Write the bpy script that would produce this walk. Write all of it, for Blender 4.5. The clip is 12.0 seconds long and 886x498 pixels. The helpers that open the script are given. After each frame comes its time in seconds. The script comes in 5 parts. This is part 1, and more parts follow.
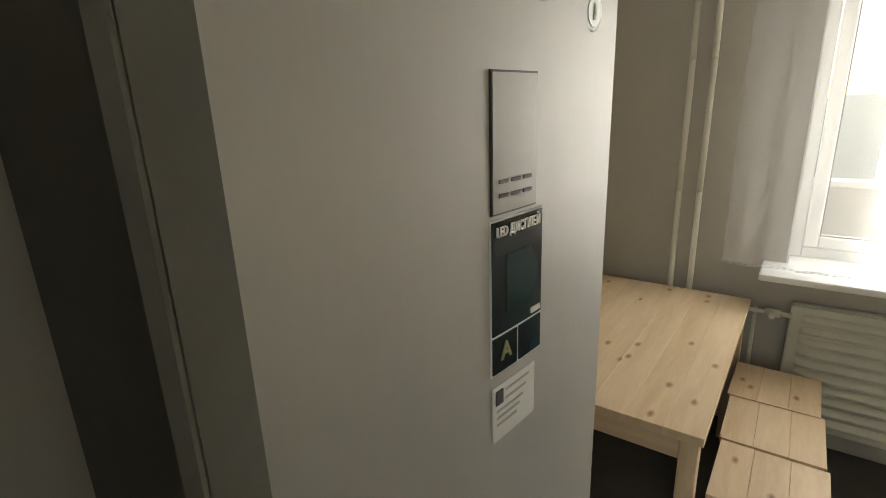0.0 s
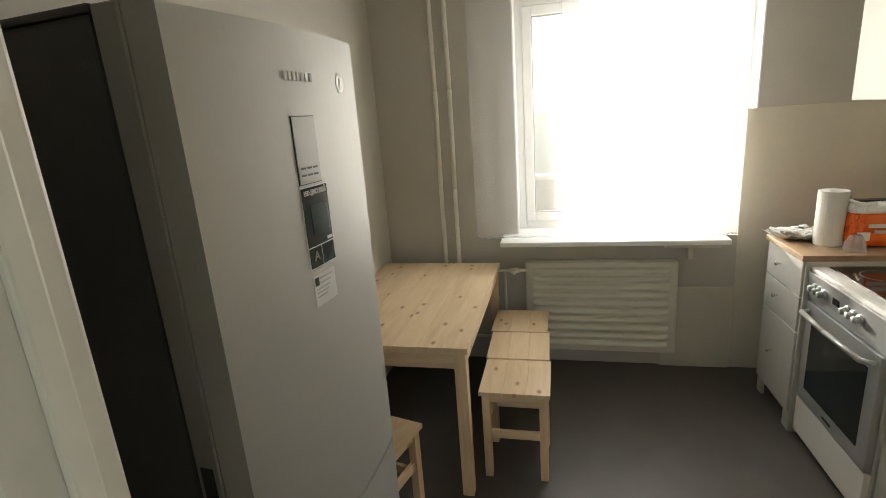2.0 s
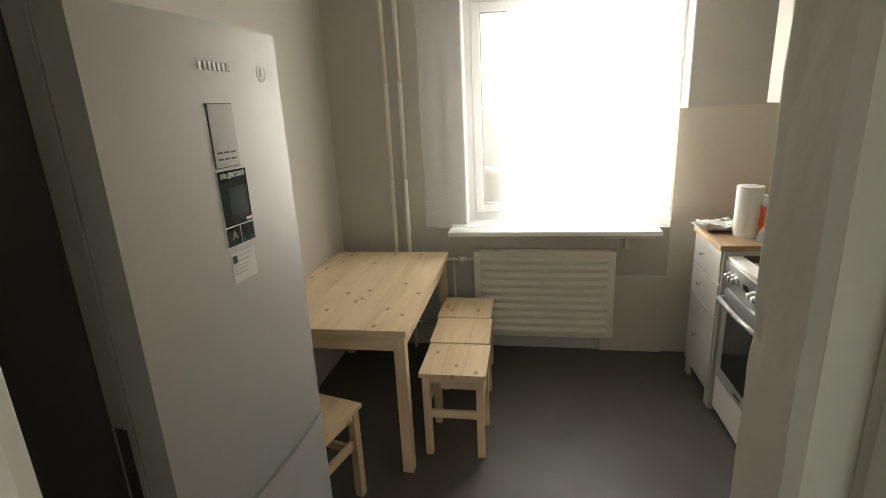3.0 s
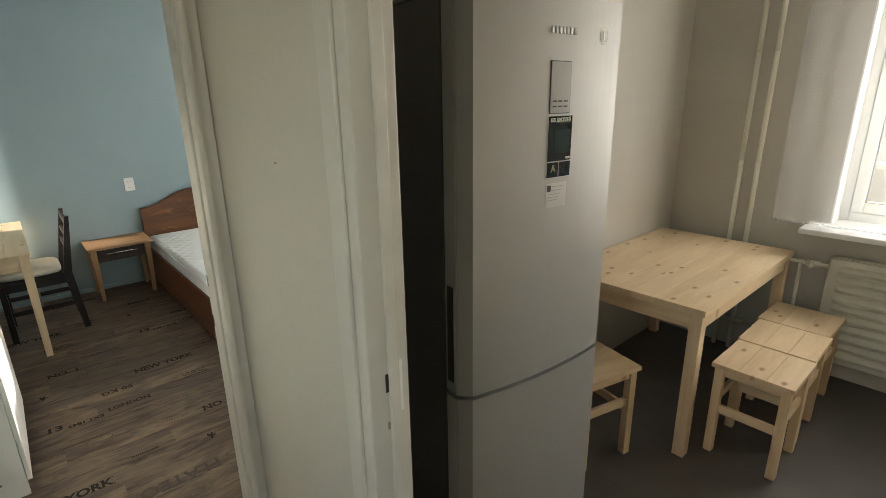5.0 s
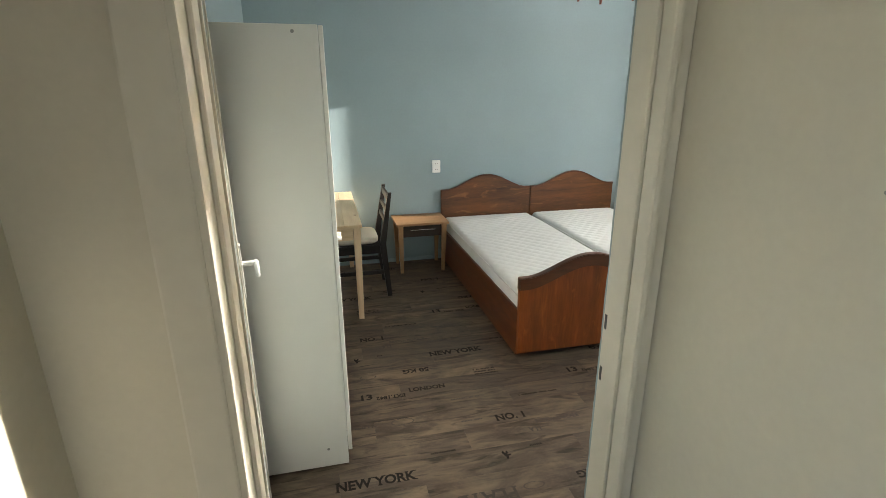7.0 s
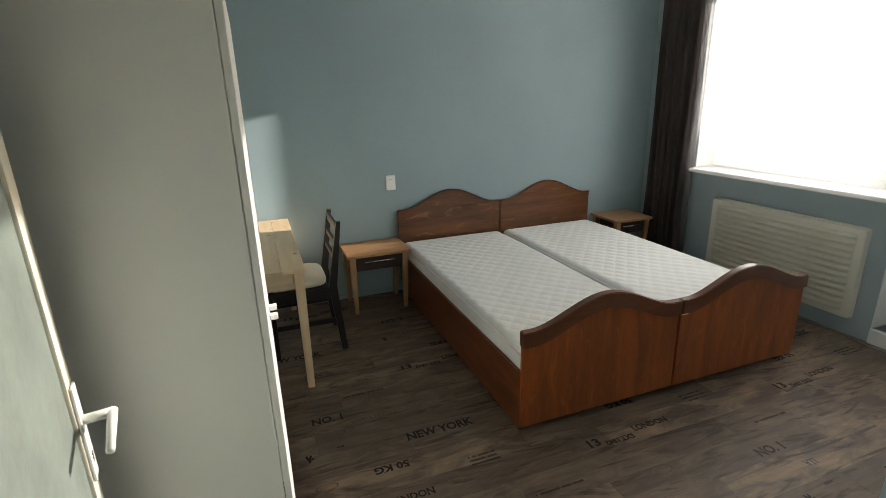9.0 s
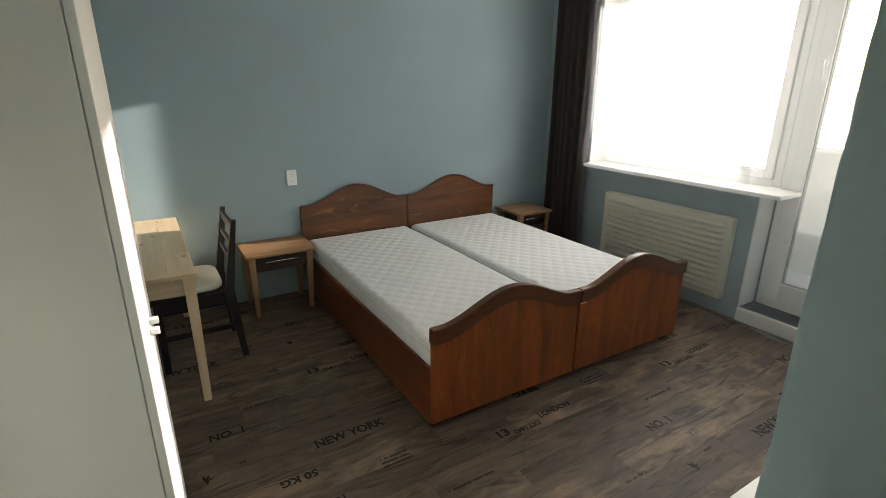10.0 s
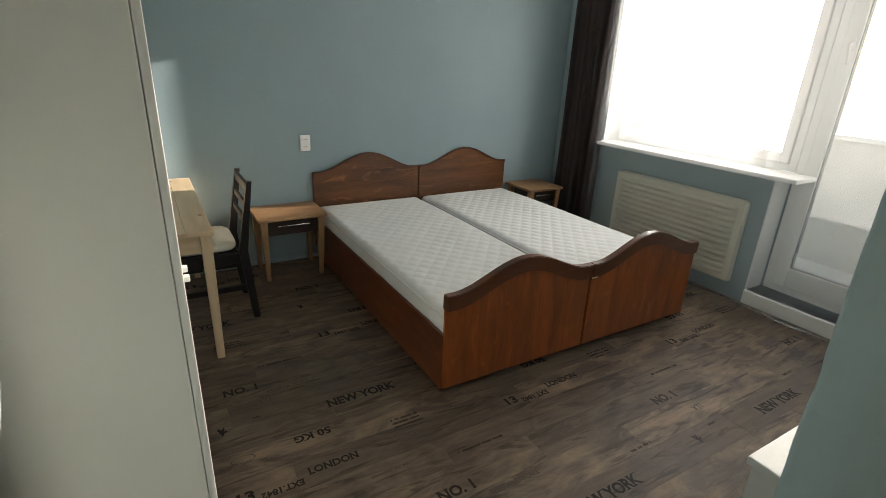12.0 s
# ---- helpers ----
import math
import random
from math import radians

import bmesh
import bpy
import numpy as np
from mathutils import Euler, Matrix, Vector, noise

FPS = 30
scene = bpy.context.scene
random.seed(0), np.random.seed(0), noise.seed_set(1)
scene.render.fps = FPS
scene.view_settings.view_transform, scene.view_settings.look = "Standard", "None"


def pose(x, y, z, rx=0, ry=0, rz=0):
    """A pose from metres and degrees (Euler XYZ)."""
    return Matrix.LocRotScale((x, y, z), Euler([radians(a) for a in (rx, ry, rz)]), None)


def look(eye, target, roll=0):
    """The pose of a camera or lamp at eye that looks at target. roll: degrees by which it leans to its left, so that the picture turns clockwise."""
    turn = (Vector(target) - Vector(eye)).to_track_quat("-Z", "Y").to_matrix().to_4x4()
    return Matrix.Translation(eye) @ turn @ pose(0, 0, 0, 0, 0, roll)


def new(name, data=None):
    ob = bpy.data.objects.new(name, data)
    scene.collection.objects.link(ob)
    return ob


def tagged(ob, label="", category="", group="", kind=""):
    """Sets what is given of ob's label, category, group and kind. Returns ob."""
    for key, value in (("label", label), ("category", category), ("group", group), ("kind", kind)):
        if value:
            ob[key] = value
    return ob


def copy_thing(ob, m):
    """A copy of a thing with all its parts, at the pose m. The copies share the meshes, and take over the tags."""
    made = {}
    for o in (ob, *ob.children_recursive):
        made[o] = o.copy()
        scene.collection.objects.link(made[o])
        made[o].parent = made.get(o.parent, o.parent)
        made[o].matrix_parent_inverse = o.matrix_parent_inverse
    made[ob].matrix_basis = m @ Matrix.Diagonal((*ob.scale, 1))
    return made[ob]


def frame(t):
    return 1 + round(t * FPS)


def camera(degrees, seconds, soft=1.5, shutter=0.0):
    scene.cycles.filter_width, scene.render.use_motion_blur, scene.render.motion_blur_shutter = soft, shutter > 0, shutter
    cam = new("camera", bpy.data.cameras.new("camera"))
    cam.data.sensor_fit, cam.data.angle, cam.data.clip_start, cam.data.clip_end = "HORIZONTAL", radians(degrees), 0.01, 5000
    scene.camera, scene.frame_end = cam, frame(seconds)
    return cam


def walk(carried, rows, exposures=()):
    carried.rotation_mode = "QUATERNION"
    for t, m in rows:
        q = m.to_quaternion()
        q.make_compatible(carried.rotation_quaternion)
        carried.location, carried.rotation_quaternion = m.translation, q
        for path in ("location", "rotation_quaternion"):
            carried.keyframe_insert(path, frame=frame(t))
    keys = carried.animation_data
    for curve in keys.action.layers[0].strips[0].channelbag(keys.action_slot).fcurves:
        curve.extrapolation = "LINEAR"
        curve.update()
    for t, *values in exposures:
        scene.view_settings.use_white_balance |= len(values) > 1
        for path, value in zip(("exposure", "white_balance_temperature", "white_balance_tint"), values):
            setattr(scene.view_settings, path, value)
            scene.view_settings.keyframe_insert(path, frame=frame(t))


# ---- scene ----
cam = camera(83.4, 12.0, soft=0.65)
PATH = [
    (0, (-0.059, 0.87, 1.639), (-1.202, 2.415, 1.085), -2.1),
    (0.5, (0.007, 0.862, 1.63), (-0.861, 2.571, 1.058), -3.2),
    (1, (0.114, 0.706, 1.617), (-0.579, 2.499, 1.065), -4.3),
    (1.5, (0.168, 0.561, 1.634), (-0.399, 2.407, 1.114), -4.5),
    (2, (0.184, 0.41, 1.646), (-0.274, 2.288, 1.134), -4.2),
    (2.5, (0.244, 0.335, 1.629), (-0.068, 2.241, 1.109), -2.8),
    (2.7, (0.27, 0.348, 1.64), (-0.021, 2.254, 1.106), -2.8),
    (4.3, (0.567, 0.255, 1.588), (-0.517, 1.841, 1.032), -1.7),
    (4.5, (0.545, 0.238, 1.58), (-0.651, 1.74, 1.022), -1.5),
    (5, (0.508, 0.192, 1.583), (-0.931, 1.454, 1.002), -1.0),
    (5.5, (0.452, 0.122, 1.578), (-1.236, 1.02, 0.989), -1.6),
    (6, (0.327, 0.073, 1.566), (-1.49, 0.638, 0.952), -0.9),
    (6.5, (0.096, 0.025, 1.569), (-1.743, 0.504, 0.946), 0.4),
    (7, (-0.096, -0.008, 1.572), (-1.95, 0.434, 0.964), -0.2),
    (7.2, (-0.195, -0.002, 1.557), (-2.059, 0.403, 0.955), -0.5),
    (8.8, (-0.823, 0.042, 1.549), (-2.651, 0.598, 0.958), -1.1),
    (9, (-0.876, 0.039, 1.545), (-2.667, 0.704, 0.951), -1.5),
    (9.5, (-0.918, 0.06, 1.532), (-2.585, 0.967, 0.9), -0.4),
    (10, (-0.914, 0.072, 1.55), (-2.538, 1.058, 0.926), 0.3),
    (10.5, (-0.917, 0.063, 1.543), (-2.528, 1.077, 0.931), 0.6),
    (11, (-0.92, 0.034, 1.53), (-2.535, 1.041, 0.916), 0.6),
    (11.5, (-0.925, 0.007, 1.517), (-2.538, 0.991, 0.861), 1.1),
    (12, (-0.928, -0.004, 1.505), (-2.527, 0.967, 0.799), 2.6),
]
EXPOSURES = [(0, 1.2), (2.7, 1.2), (4.5, 1.4), (5.0, 1.32), (5.5, 1.5), (6.0, 1.6), (6.5, 1.5), (7.2, 1.5), (8.8, 0.92), (9.5, 0.84), (12, 0.84)]
KITCHEN_SKY, BEDROOM_SKY, HALL_FILL, WALL_SPOT = 6.1, 9.4, 1.8, 24000
# stencil prints of one pattern repeat: text, letter size, length, place, turned round, faded
PRINTS = [("NEW YORK", 0.070, 0.335, -1.815, 0.108, False, False), ("50 KG", 0.055, 0.155, -1.655, -0.175, True, False), ("NO. 1", 0.065, 0.150, -2.10, 0.82, False, False),
          ("LONDON", 0.048, 0.200, -2.445, 0.458, False, False), ("13", 0.065, 0.060, -2.43, 0.12, False, False), ("PLATEO", 0.095, 0.320, -1.625, 0.508, True, True),
          ("EXT.1842", 0.040, 0.155, -2.41, 0.253, True, False), ("RISERVA DUCALE", 0.036, 0.230, -2.03, 1.04, False, True), ("LLA", 0.045, 0.060, -1.98, 0.90, True, True)]

walk(cam, [(t, look(e, g, r)) for t, e, g, r in PATH], exposures=EXPOSURES)

# ---------------------------------------------------------------- light
SUN_WAY = Vector((0.385, -1.0, -0.205)).normalized()
world = bpy.data.worlds.new("sky")
scene.world = world
world.use_nodes = True
_n = world.node_tree.nodes
_sky = _n.new("ShaderNodeTexSky")
_sky.sky_type = "NISHITA"
_sky.sun_disc = False
_sky.sun_elevation = math.asin(-SUN_WAY.z)
_sky.sun_rotation = math.atan2(-SUN_WAY.x, -SUN_WAY.y)
_n["Background"].inputs["Strength"].default_value = 0.15
world.node_tree.links.new(_sky.outputs[0], _n["Background"].inputs["Color"])

sun = new("sun", bpy.data.lights.new("sun", "SUN"))
sun.data.energy, sun.data.angle, sun.data.color = 5.0, radians(0.6), (1.0, 0.93, 0.82)
sun.matrix_world = look((0, 8, 6), Vector((0, 8, 6)) + SUN_WAY)


def window_light(name, x0, x1, z0, z1, y, power, color):
    data = bpy.data.lights.new(name, "AREA")
    data.shape, data.size, data.size_y = "RECTANGLE", x1 - x0, z1 - z0
    data.energy, data.color = power, color
    ob = new(name, data)
    c = Vector(((x0 + x1) / 2, y, (z0 + z1) / 2))
    ob.matrix_world = look(c, c + Vector((0, -1, -0.05)))
    return ob


BEDCOL = (1.0, 0.92, 0.845)
SKYCOL = (1.0, 0.975, 0.92)
window_light("sky_light_kitchen", 0.22, 1.10, 1.03, 2.17, 3.80, KITCHEN_SKY, SKYCOL)
window_light("sky_light_bedroom", -3.8, -2.66, 1.0, 2.2, 3.78, BEDROOM_SKY, BEDCOL)
# added fill for the hall, set behind an unseen, made-up end window
_l = window_light("fill_light_hall_end", -0.35, 0.35, 0.95, 2.05, 0.0, HALL_FILL, (1.0, 0.965, 0.89))
_l.matrix_world = look((2.77, 0.09, 1.5), (1.77, 0.09, 1.42))
# second added fill, for surfaces that face the long hall wall
_l = window_light("fill_light_hall_side", -0.32, 0.32, 0.95, 2.05, 0.0, HALL_FILL * 0.38, (1.0, 0.965, 0.89))
_l.matrix_world = look((0.20, -0.70, 1.5), (0.20, 0.30, 1.45))
window_light("sky_light_balcony_door", -2.28, -1.72, 1.2, 2.2, 3.78, BEDROOM_SKY * 0.2, BEDCOL)
# added spot through the bedroom window, for assumed reflected sun on the blue wall
wall_spot = new("added_reflection_spot", bpy.data.lights.new("added_reflection_spot", "SPOT"))
wall_spot.data.energy, wall_spot.data.color, wall_spot.data.shadow_soft_size = WALL_SPOT, (1.0, 0.90, 0.78), 0.06
wall_spot.data.spot_size, wall_spot.data.spot_blend = radians(6.5), 0.35
wall_spot.matrix_world = look((-1.74, 14.4, 4.56), (-4.05, 3.4, 1.82))


# ---------------------------------------------------------------- materials
def material(name, color, rough=0.6, metal=0.0, scale=6.0, amount=0.12, fine=120.0, bump=0.15, stretch=(1, 1, 1),
             island=False, per_object=0.0, spec=0.5, coat=0.0, dirt=0.0):
    """A surface with variation at a broad and a fine scale, and fine relief."""
    m = bpy.data.materials.new(name)
    m.use_nodes = True
    nt = m.node_tree
    p = nt.nodes["Principled BSDF"]
    tc = nt.nodes.new("ShaderNodeTexCoord")
    mp = nt.nodes.new("ShaderNodeMapping")
    mp.inputs["Scale"].default_value = stretch
    nt.links.new(tc.outputs["Object"], mp.inputs["Vector"])
    n1, n2 = nt.nodes.new("ShaderNodeTexNoise"), nt.nodes.new("ShaderNodeTexNoise")
    n1.inputs["Scale"].default_value, n2.inputs["Scale"].default_value = scale, fine
    n1.inputs["Detail"].default_value, n2.inputs["Detail"].default_value = 6, 3
    for n in (n1, n2):
        nt.links.new(mp.outputs[0], n.inputs["Vector"])
    add = nt.nodes.new("ShaderNodeMath")
    add.operation = "MULTIPLY_ADD"
    nt.links.new(n2.outputs["Fac"], add.inputs[0])
    add.inputs[1].default_value = 0.4
    nt.links.new(n1.outputs["Fac"], add.inputs[2])
    last = add.outputs[0]
    if per_object:
        info = nt.nodes.new("ShaderNodeObjectInfo")
        a2 = nt.nodes.new("ShaderNodeMath")
        a2.operation = "MULTIPLY_ADD"
        nt.links.new(info.outputs["Random"], a2.inputs[0])
        a2.inputs[1].default_value = per_object
        nt.links.new(last, a2.inputs[2])
        last = a2.outputs[0]
    ramp = nt.nodes.new("ShaderNodeValToRGB")
    ramp.color_ramp.elements[0].position, ramp.color_ramp.elements[1].position = 0.35, 1.05 + per_object
    c = Vector(color)
    ramp.color_ramp.elements[0].color = (*(c * (1 - amount)), 1)
    ramp.color_ramp.elements[1].color = (*(c * (1 + amount)), 1)
    nt.links.new(last, ramp.inputs["Fac"])
    nt.links.new(ramp.outputs["Color"], p.inputs["Base Color"])
    rr = nt.nodes.new("ShaderNodeMapRange")
    rr.inputs["To Min"].default_value, rr.inputs["To Max"].default_value = max(rough - 0.08, 0.02), min(rough + 0.08, 1)
    nt.links.new(n1.outputs["Fac"], rr.inputs["Value"])
    nt.links.new(rr.outputs[0], p.inputs["Roughness"])
    p.inputs["Metallic"].default_value = metal
    p.inputs["Specular IOR Level"].default_value = spec
    p.inputs["Coat Weight"].default_value = coat
    if bump:
        b = nt.nodes.new("ShaderNodeBump")
        b.inputs["Strength"].default_value, b.inputs["Distance"].default_value = bump, 0.003
        nt.links.new(add.outputs[0], b.inputs["Height"])
        nt.links.new(b.outputs[0], p.inputs["Normal"])
    return m


def wood(name, dark, light, along="x", rough=0.5, rings=14.0, knots=0.0, per_object=0.3, coat=0.0, knot_color=(0.34, 0.175, 0.08), wear=0.0):
    """Wood with stretched grain along one axis and optional knots."""
    m = bpy.data.materials.new(name)
    m.use_nodes = True
    nt = m.node_tree
    p = nt.nodes["Principled BSDF"]
    tc = nt.nodes.new("ShaderNodeTexCoord")
    info = nt.nodes.new("ShaderNodeObjectInfo")
    shift = nt.nodes.new("ShaderNodeVectorMath")
    shift.operation = "MULTIPLY_ADD"
    comb = nt.nodes.new("ShaderNodeCombineXYZ")
    for i in range(3):
        nt.links.new(info.outputs["Random"], comb.inputs[i])
    nt.links.new(comb.outputs[0], shift.inputs[0])
    shift.inputs[1].default_value = (7.3, 5.1, 3.7)
    nt.links.new(tc.outputs["Object"], shift.inputs[2])
    mp = nt.nodes.new("ShaderNodeMapping")
    s = {"x": (0.12, 1, 1), "y": (1, 0.12, 1), "z": (1, 1, 0.12)}[along]
    mp.inputs["Scale"].default_value = s
    nt.links.new(shift.outputs[0], mp.inputs["Vector"])
    n1, n2 = nt.nodes.new("ShaderNodeTexNoise"), nt.nodes.new("ShaderNodeTexNoise")
    n1.inputs["Scale"].default_value, n1.inputs["Detail"].default_value, n1.inputs["Distortion"].default_value = rings, 5, 0.8
    n2.inputs["Scale"].default_value, n2.inputs["Detail"].default_value = rings * 9, 3
    nt.links.new(mp.outputs[0], n1.inputs["Vector"])
    nt.links.new(mp.outputs[0], n2.inputs["Vector"])
    mix = nt.nodes.new("ShaderNodeMath")
    mix.operation = "MULTIPLY_ADD"
    nt.links.new(n2.outputs["Fac"], mix.inputs[0])
    mix.inputs[1].default_value = 0.35
    nt.links.new(n1.outputs["Fac"], mix.inputs[2])
    po = nt.nodes.new("ShaderNodeMath")
    po.operation = "MULTIPLY_ADD"
    nt.links.new(info.outputs["Random"], po.inputs[0])
    po.inputs[1].default_value = per_object
    nt.links.new(mix.outputs[0], po.inputs[2])
    ramp = nt.nodes.new("ShaderNodeValToRGB")
    e = ramp.color_ramp.elements
    e[0].position, e[1].position = 0.40, 0.90 + per_object
    e[0].color, e[1].color = (*dark, 1), (*light, 1)
    nt.links.new(po.outputs[0], ramp.inputs["Fac"])
    col = ramp.outputs["Color"]
    if knots:
        mk = nt.nodes.new("ShaderNodeMapping")
        mk.inputs["Scale"].default_value = {"x": (0.55, 1, 1), "y": (1, 0.55, 1), "z": (1, 1, 0.55)}[along]
        nt.links.new(shift.outputs[0], mk.inputs["Vector"])
        v = nt.nodes.new("ShaderNodeTexVoronoi")
        v.inputs["Scale"].default_value = knots
        if along != "z":
            v.voronoi_dimensions = "2D"
        nt.links.new(mk.outputs[0], v.inputs["Vector"])
        kr = nt.nodes.new("ShaderNodeMapRange")
        kr.inputs["From Min"].default_value, kr.inputs["From Max"].default_value = 0.075, 0.200
        kr.inputs["To Min"].default_value, kr.inputs["To Max"].default_value = 1, 0
        wob = nt.nodes.new("ShaderNodeMath")
        wob.operation = "MULTIPLY_ADD"
        nt.links.new(n2.outputs["Fac"], wob.inputs[0])
        wob.inputs[1].default_value = 0.09
        nt.links.new(v.outputs["Distance"], wob.inputs[2])
        nt.links.new(wob.outputs[0], kr.inputs["Value"])
        sep = nt.nodes.new("ShaderNodeSeparateColor")
        nt.links.new(v.outputs["Color"], sep.inputs[0])
        gt = nt.nodes.new("ShaderNodeMath")
        gt.operation = "GREATER_THAN"
        gt.inputs[1].default_value = 0.60
        nt.links.new(sep.outputs[0], gt.inputs[0])
        mu = nt.nodes.new("ShaderNodeMath")
        mu.operation = "MULTIPLY"
        nt.links.new(kr.outputs[0], mu.inputs[0])
        nt.links.new(gt.outputs[0], mu.inputs[1])
        mc = nt.nodes.new("ShaderNodeMix")
        mc.data_type = "RGBA"
        nt.links.new(mu.outputs[0], mc.inputs[0])
        nt.links.new(col, mc.inputs[6])
        mc.inputs[7].default_value = (*knot_color, 1)
        col = mc.outputs[2]
    if wear:
        mw, nw, rw, mx = (nt.nodes.new("ShaderNode" + k) for k in ("Mapping", "TexNoise", "MapRange", "Mix"))
        mw.inputs["Scale"].default_value = {"x": (0.3, 1, 1), "y": (1, 0.3, 1), "z": (1, 1, 0.3)}[along]
        nt.links.new(shift.outputs[0], mw.inputs["Vector"])
        nt.links.new(mw.outputs[0], nw.inputs["Vector"])
        nw.inputs["Scale"].default_value, nw.inputs["Detail"].default_value, nw.inputs["Distortion"].default_value = 13, 7, 1.5
        rw.inputs["From Min"].default_value, rw.inputs["From Max"].default_value = 0.60, 0.74
        rw.inputs["To Max"].default_value = wear
        nt.links.new(nw.outputs["Fac"], rw.inputs["Value"])
        mx.data_type = "RGBA"
        nt.links.new(rw.outputs[0], mx.inputs[0])
        nt.links.new(col, mx.inputs[6])
        mx.inputs[7].default_value = (min(light[0] * 1.9, 0.8), light[1] * 2.3, light[2] * 2.6, 1)
        col = mx.outputs[2]
    nt.links.new(col, p.inputs["Base Color"])
    p.inputs["Roughness"].default_value = rough
    p.inputs["Coat Weight"].default_value = coat
    p.inputs["Coat Roughness"].default_value = 0.25
    b = nt.nodes.new("ShaderNodeBump")
    b.inputs["Strength"].default_value, b.inputs["Distance"].default_value = 0.12, 0.002
    nt.links.new(mix.outputs[0], b.inputs["Height"])
    nt.links.new(b.outputs[0], p.inputs["Normal"])
    return m


def aged_plank(name):
    """Printed old boards: long grain, cloudy stains, dark scorched streaks, each board of its own tone."""
    m = bpy.data.materials.new(name)
    m.use_nodes = True
    nt = m.node_tree
    p = nt.nodes["Principled BSDF"]
    tc, info = nt.nodes.new("ShaderNodeTexCoord"), nt.nodes.new("ShaderNodeObjectInfo")
    comb, shift = nt.nodes.new("ShaderNodeCombineXYZ"), nt.nodes.new("ShaderNodeVectorMath")
    for i in range(3):
        nt.links.new(info.outputs["Random"], comb.inputs[i])
    shift.operation = "MULTIPLY_ADD"
    shift.inputs[1].default_value = (17.3, 11.1, 5.7)
    nt.links.new(comb.outputs[0], shift.inputs[0])
    nt.links.new(tc.outputs["Object"], shift.inputs[2])

    def layer(stretch, scale, detail, rough, lo, hi, warp=0.0):
        mp, n, r = nt.nodes.new("ShaderNodeMapping"), nt.nodes.new("ShaderNodeTexNoise"), nt.nodes.new("ShaderNodeMapRange")
        mp.inputs["Scale"].default_value = stretch
        nt.links.new(shift.outputs[0], mp.inputs["Vector"])
        n.inputs["Scale"].default_value, n.inputs["Detail"].default_value = scale, detail
        n.inputs["Roughness"].default_value, n.inputs["Distortion"].default_value = rough, warp
        nt.links.new(mp.outputs[0], n.inputs["Vector"])
        r.inputs["From Min"].default_value, r.inputs["From Max"].default_value = lo, hi
        nt.links.new(n.outputs["Fac"], r.inputs["Value"])
        return r.outputs[0]
    grain = layer((1, 0.08, 1), 42, 5, 0.65, 0.40, 0.62, 0.5)
    cloud = layer((1, 0.38, 1), 10, 7, 0.66, 0.38, 0.64, 0.6)
    streak = layer((1, 0.14, 1), 15, 5, 0.6, 0.54, 0.66, 1.6)
    speck = layer((1, 0.5, 1), 150, 2, 0.5, 0.62, 0.78)

    def mixed(kind, fac, one, two):
        mx = nt.nodes.new("ShaderNodeMix")
        mx.data_type, mx.blend_type = "RGBA", kind
        for sock, val in ((0, fac), (6, one), (7, two)):
            if isinstance(val, (int, float)):
                mx.inputs[sock].default_value = val
            elif isinstance(val, tuple):
                mx.inputs[sock].default_value = (*val, 1)
            else:
                nt.links.new(val, mx.inputs[sock])
        return mx.outputs[2]
    col = mixed("MIX", cloud, (0.080, 0.056, 0.039), (0.285, 0.205, 0.140))
    tone = nt.nodes.new("ShaderNodeMapRange")
    tone.inputs["To Min"].default_value, tone.inputs["To Max"].default_value = 0.0, 0.70
    nt.links.new(info.outputs["Random"], tone.inputs["Value"])
    col = mixed("MIX", tone.outputs[0], col, (0.084, 0.063, 0.047))
    half = nt.nodes.new("ShaderNodeMath")
    half.operation = "MULTIPLY"
    half.inputs[1].default_value = 0.30
    nt.links.new(grain, half.inputs[0])
    col = mixed("MIX", half.outputs[0], col, (0.030, 0.021, 0.015))
    st = nt.nodes.new("ShaderNodeMath")
    st.operation = "MULTIPLY"
    st.inputs[1].default_value = 0.75
    nt.links.new(streak, st.inputs[0])
    col = mixed("MIX", st.outputs[0], col, (0.017, 0.011, 0.008))
    sp = nt.nodes.new("ShaderNodeMath")
    sp.operation = "MULTIPLY"
    sp.inputs[1].default_value = 0.35
    nt.links.new(speck, sp.inputs[0])
    col = mixed("MIX", sp.outputs[0], col, (0.19, 0.15, 0.115))
    nt.links.new(col, p.inputs["Base Color"])
    rr = nt.nodes.new("ShaderNodeMapRange")
    rr.inputs["To Min"].default_value, rr.inputs["To Max"].default_value = 0.46, 0.62
    nt.links.new(cloud, rr.inputs["Value"])
    nt.links.new(rr.outputs[0], p.inputs["Roughness"])
    p.inputs["Specular IOR Level"].default_value = 0.4
    bp = nt.nodes.new("ShaderNodeBump")
    bp.inputs["Strength"].default_value, bp.inputs["Distance"].default_value = 0.15, 0.0015
    nt.links.new(grain, bp.inputs["Height"])
    nt.links.new(bp.outputs[0], p.inputs["Normal"])
    return m


def glass(name, color=(1, 1, 1), rough=0.0):
    m = bpy.data.materials.new(name)
    m.use_nodes = True
    p = m.node_tree.nodes["Principled BSDF"]
    p.inputs["Base Color"].default_value = (*color, 1)
    p.inputs["Transmission Weight"].default_value, p.inputs["Roughness"].default_value, p.inputs["IOR"].default_value = 1, rough, 1.05
    return m


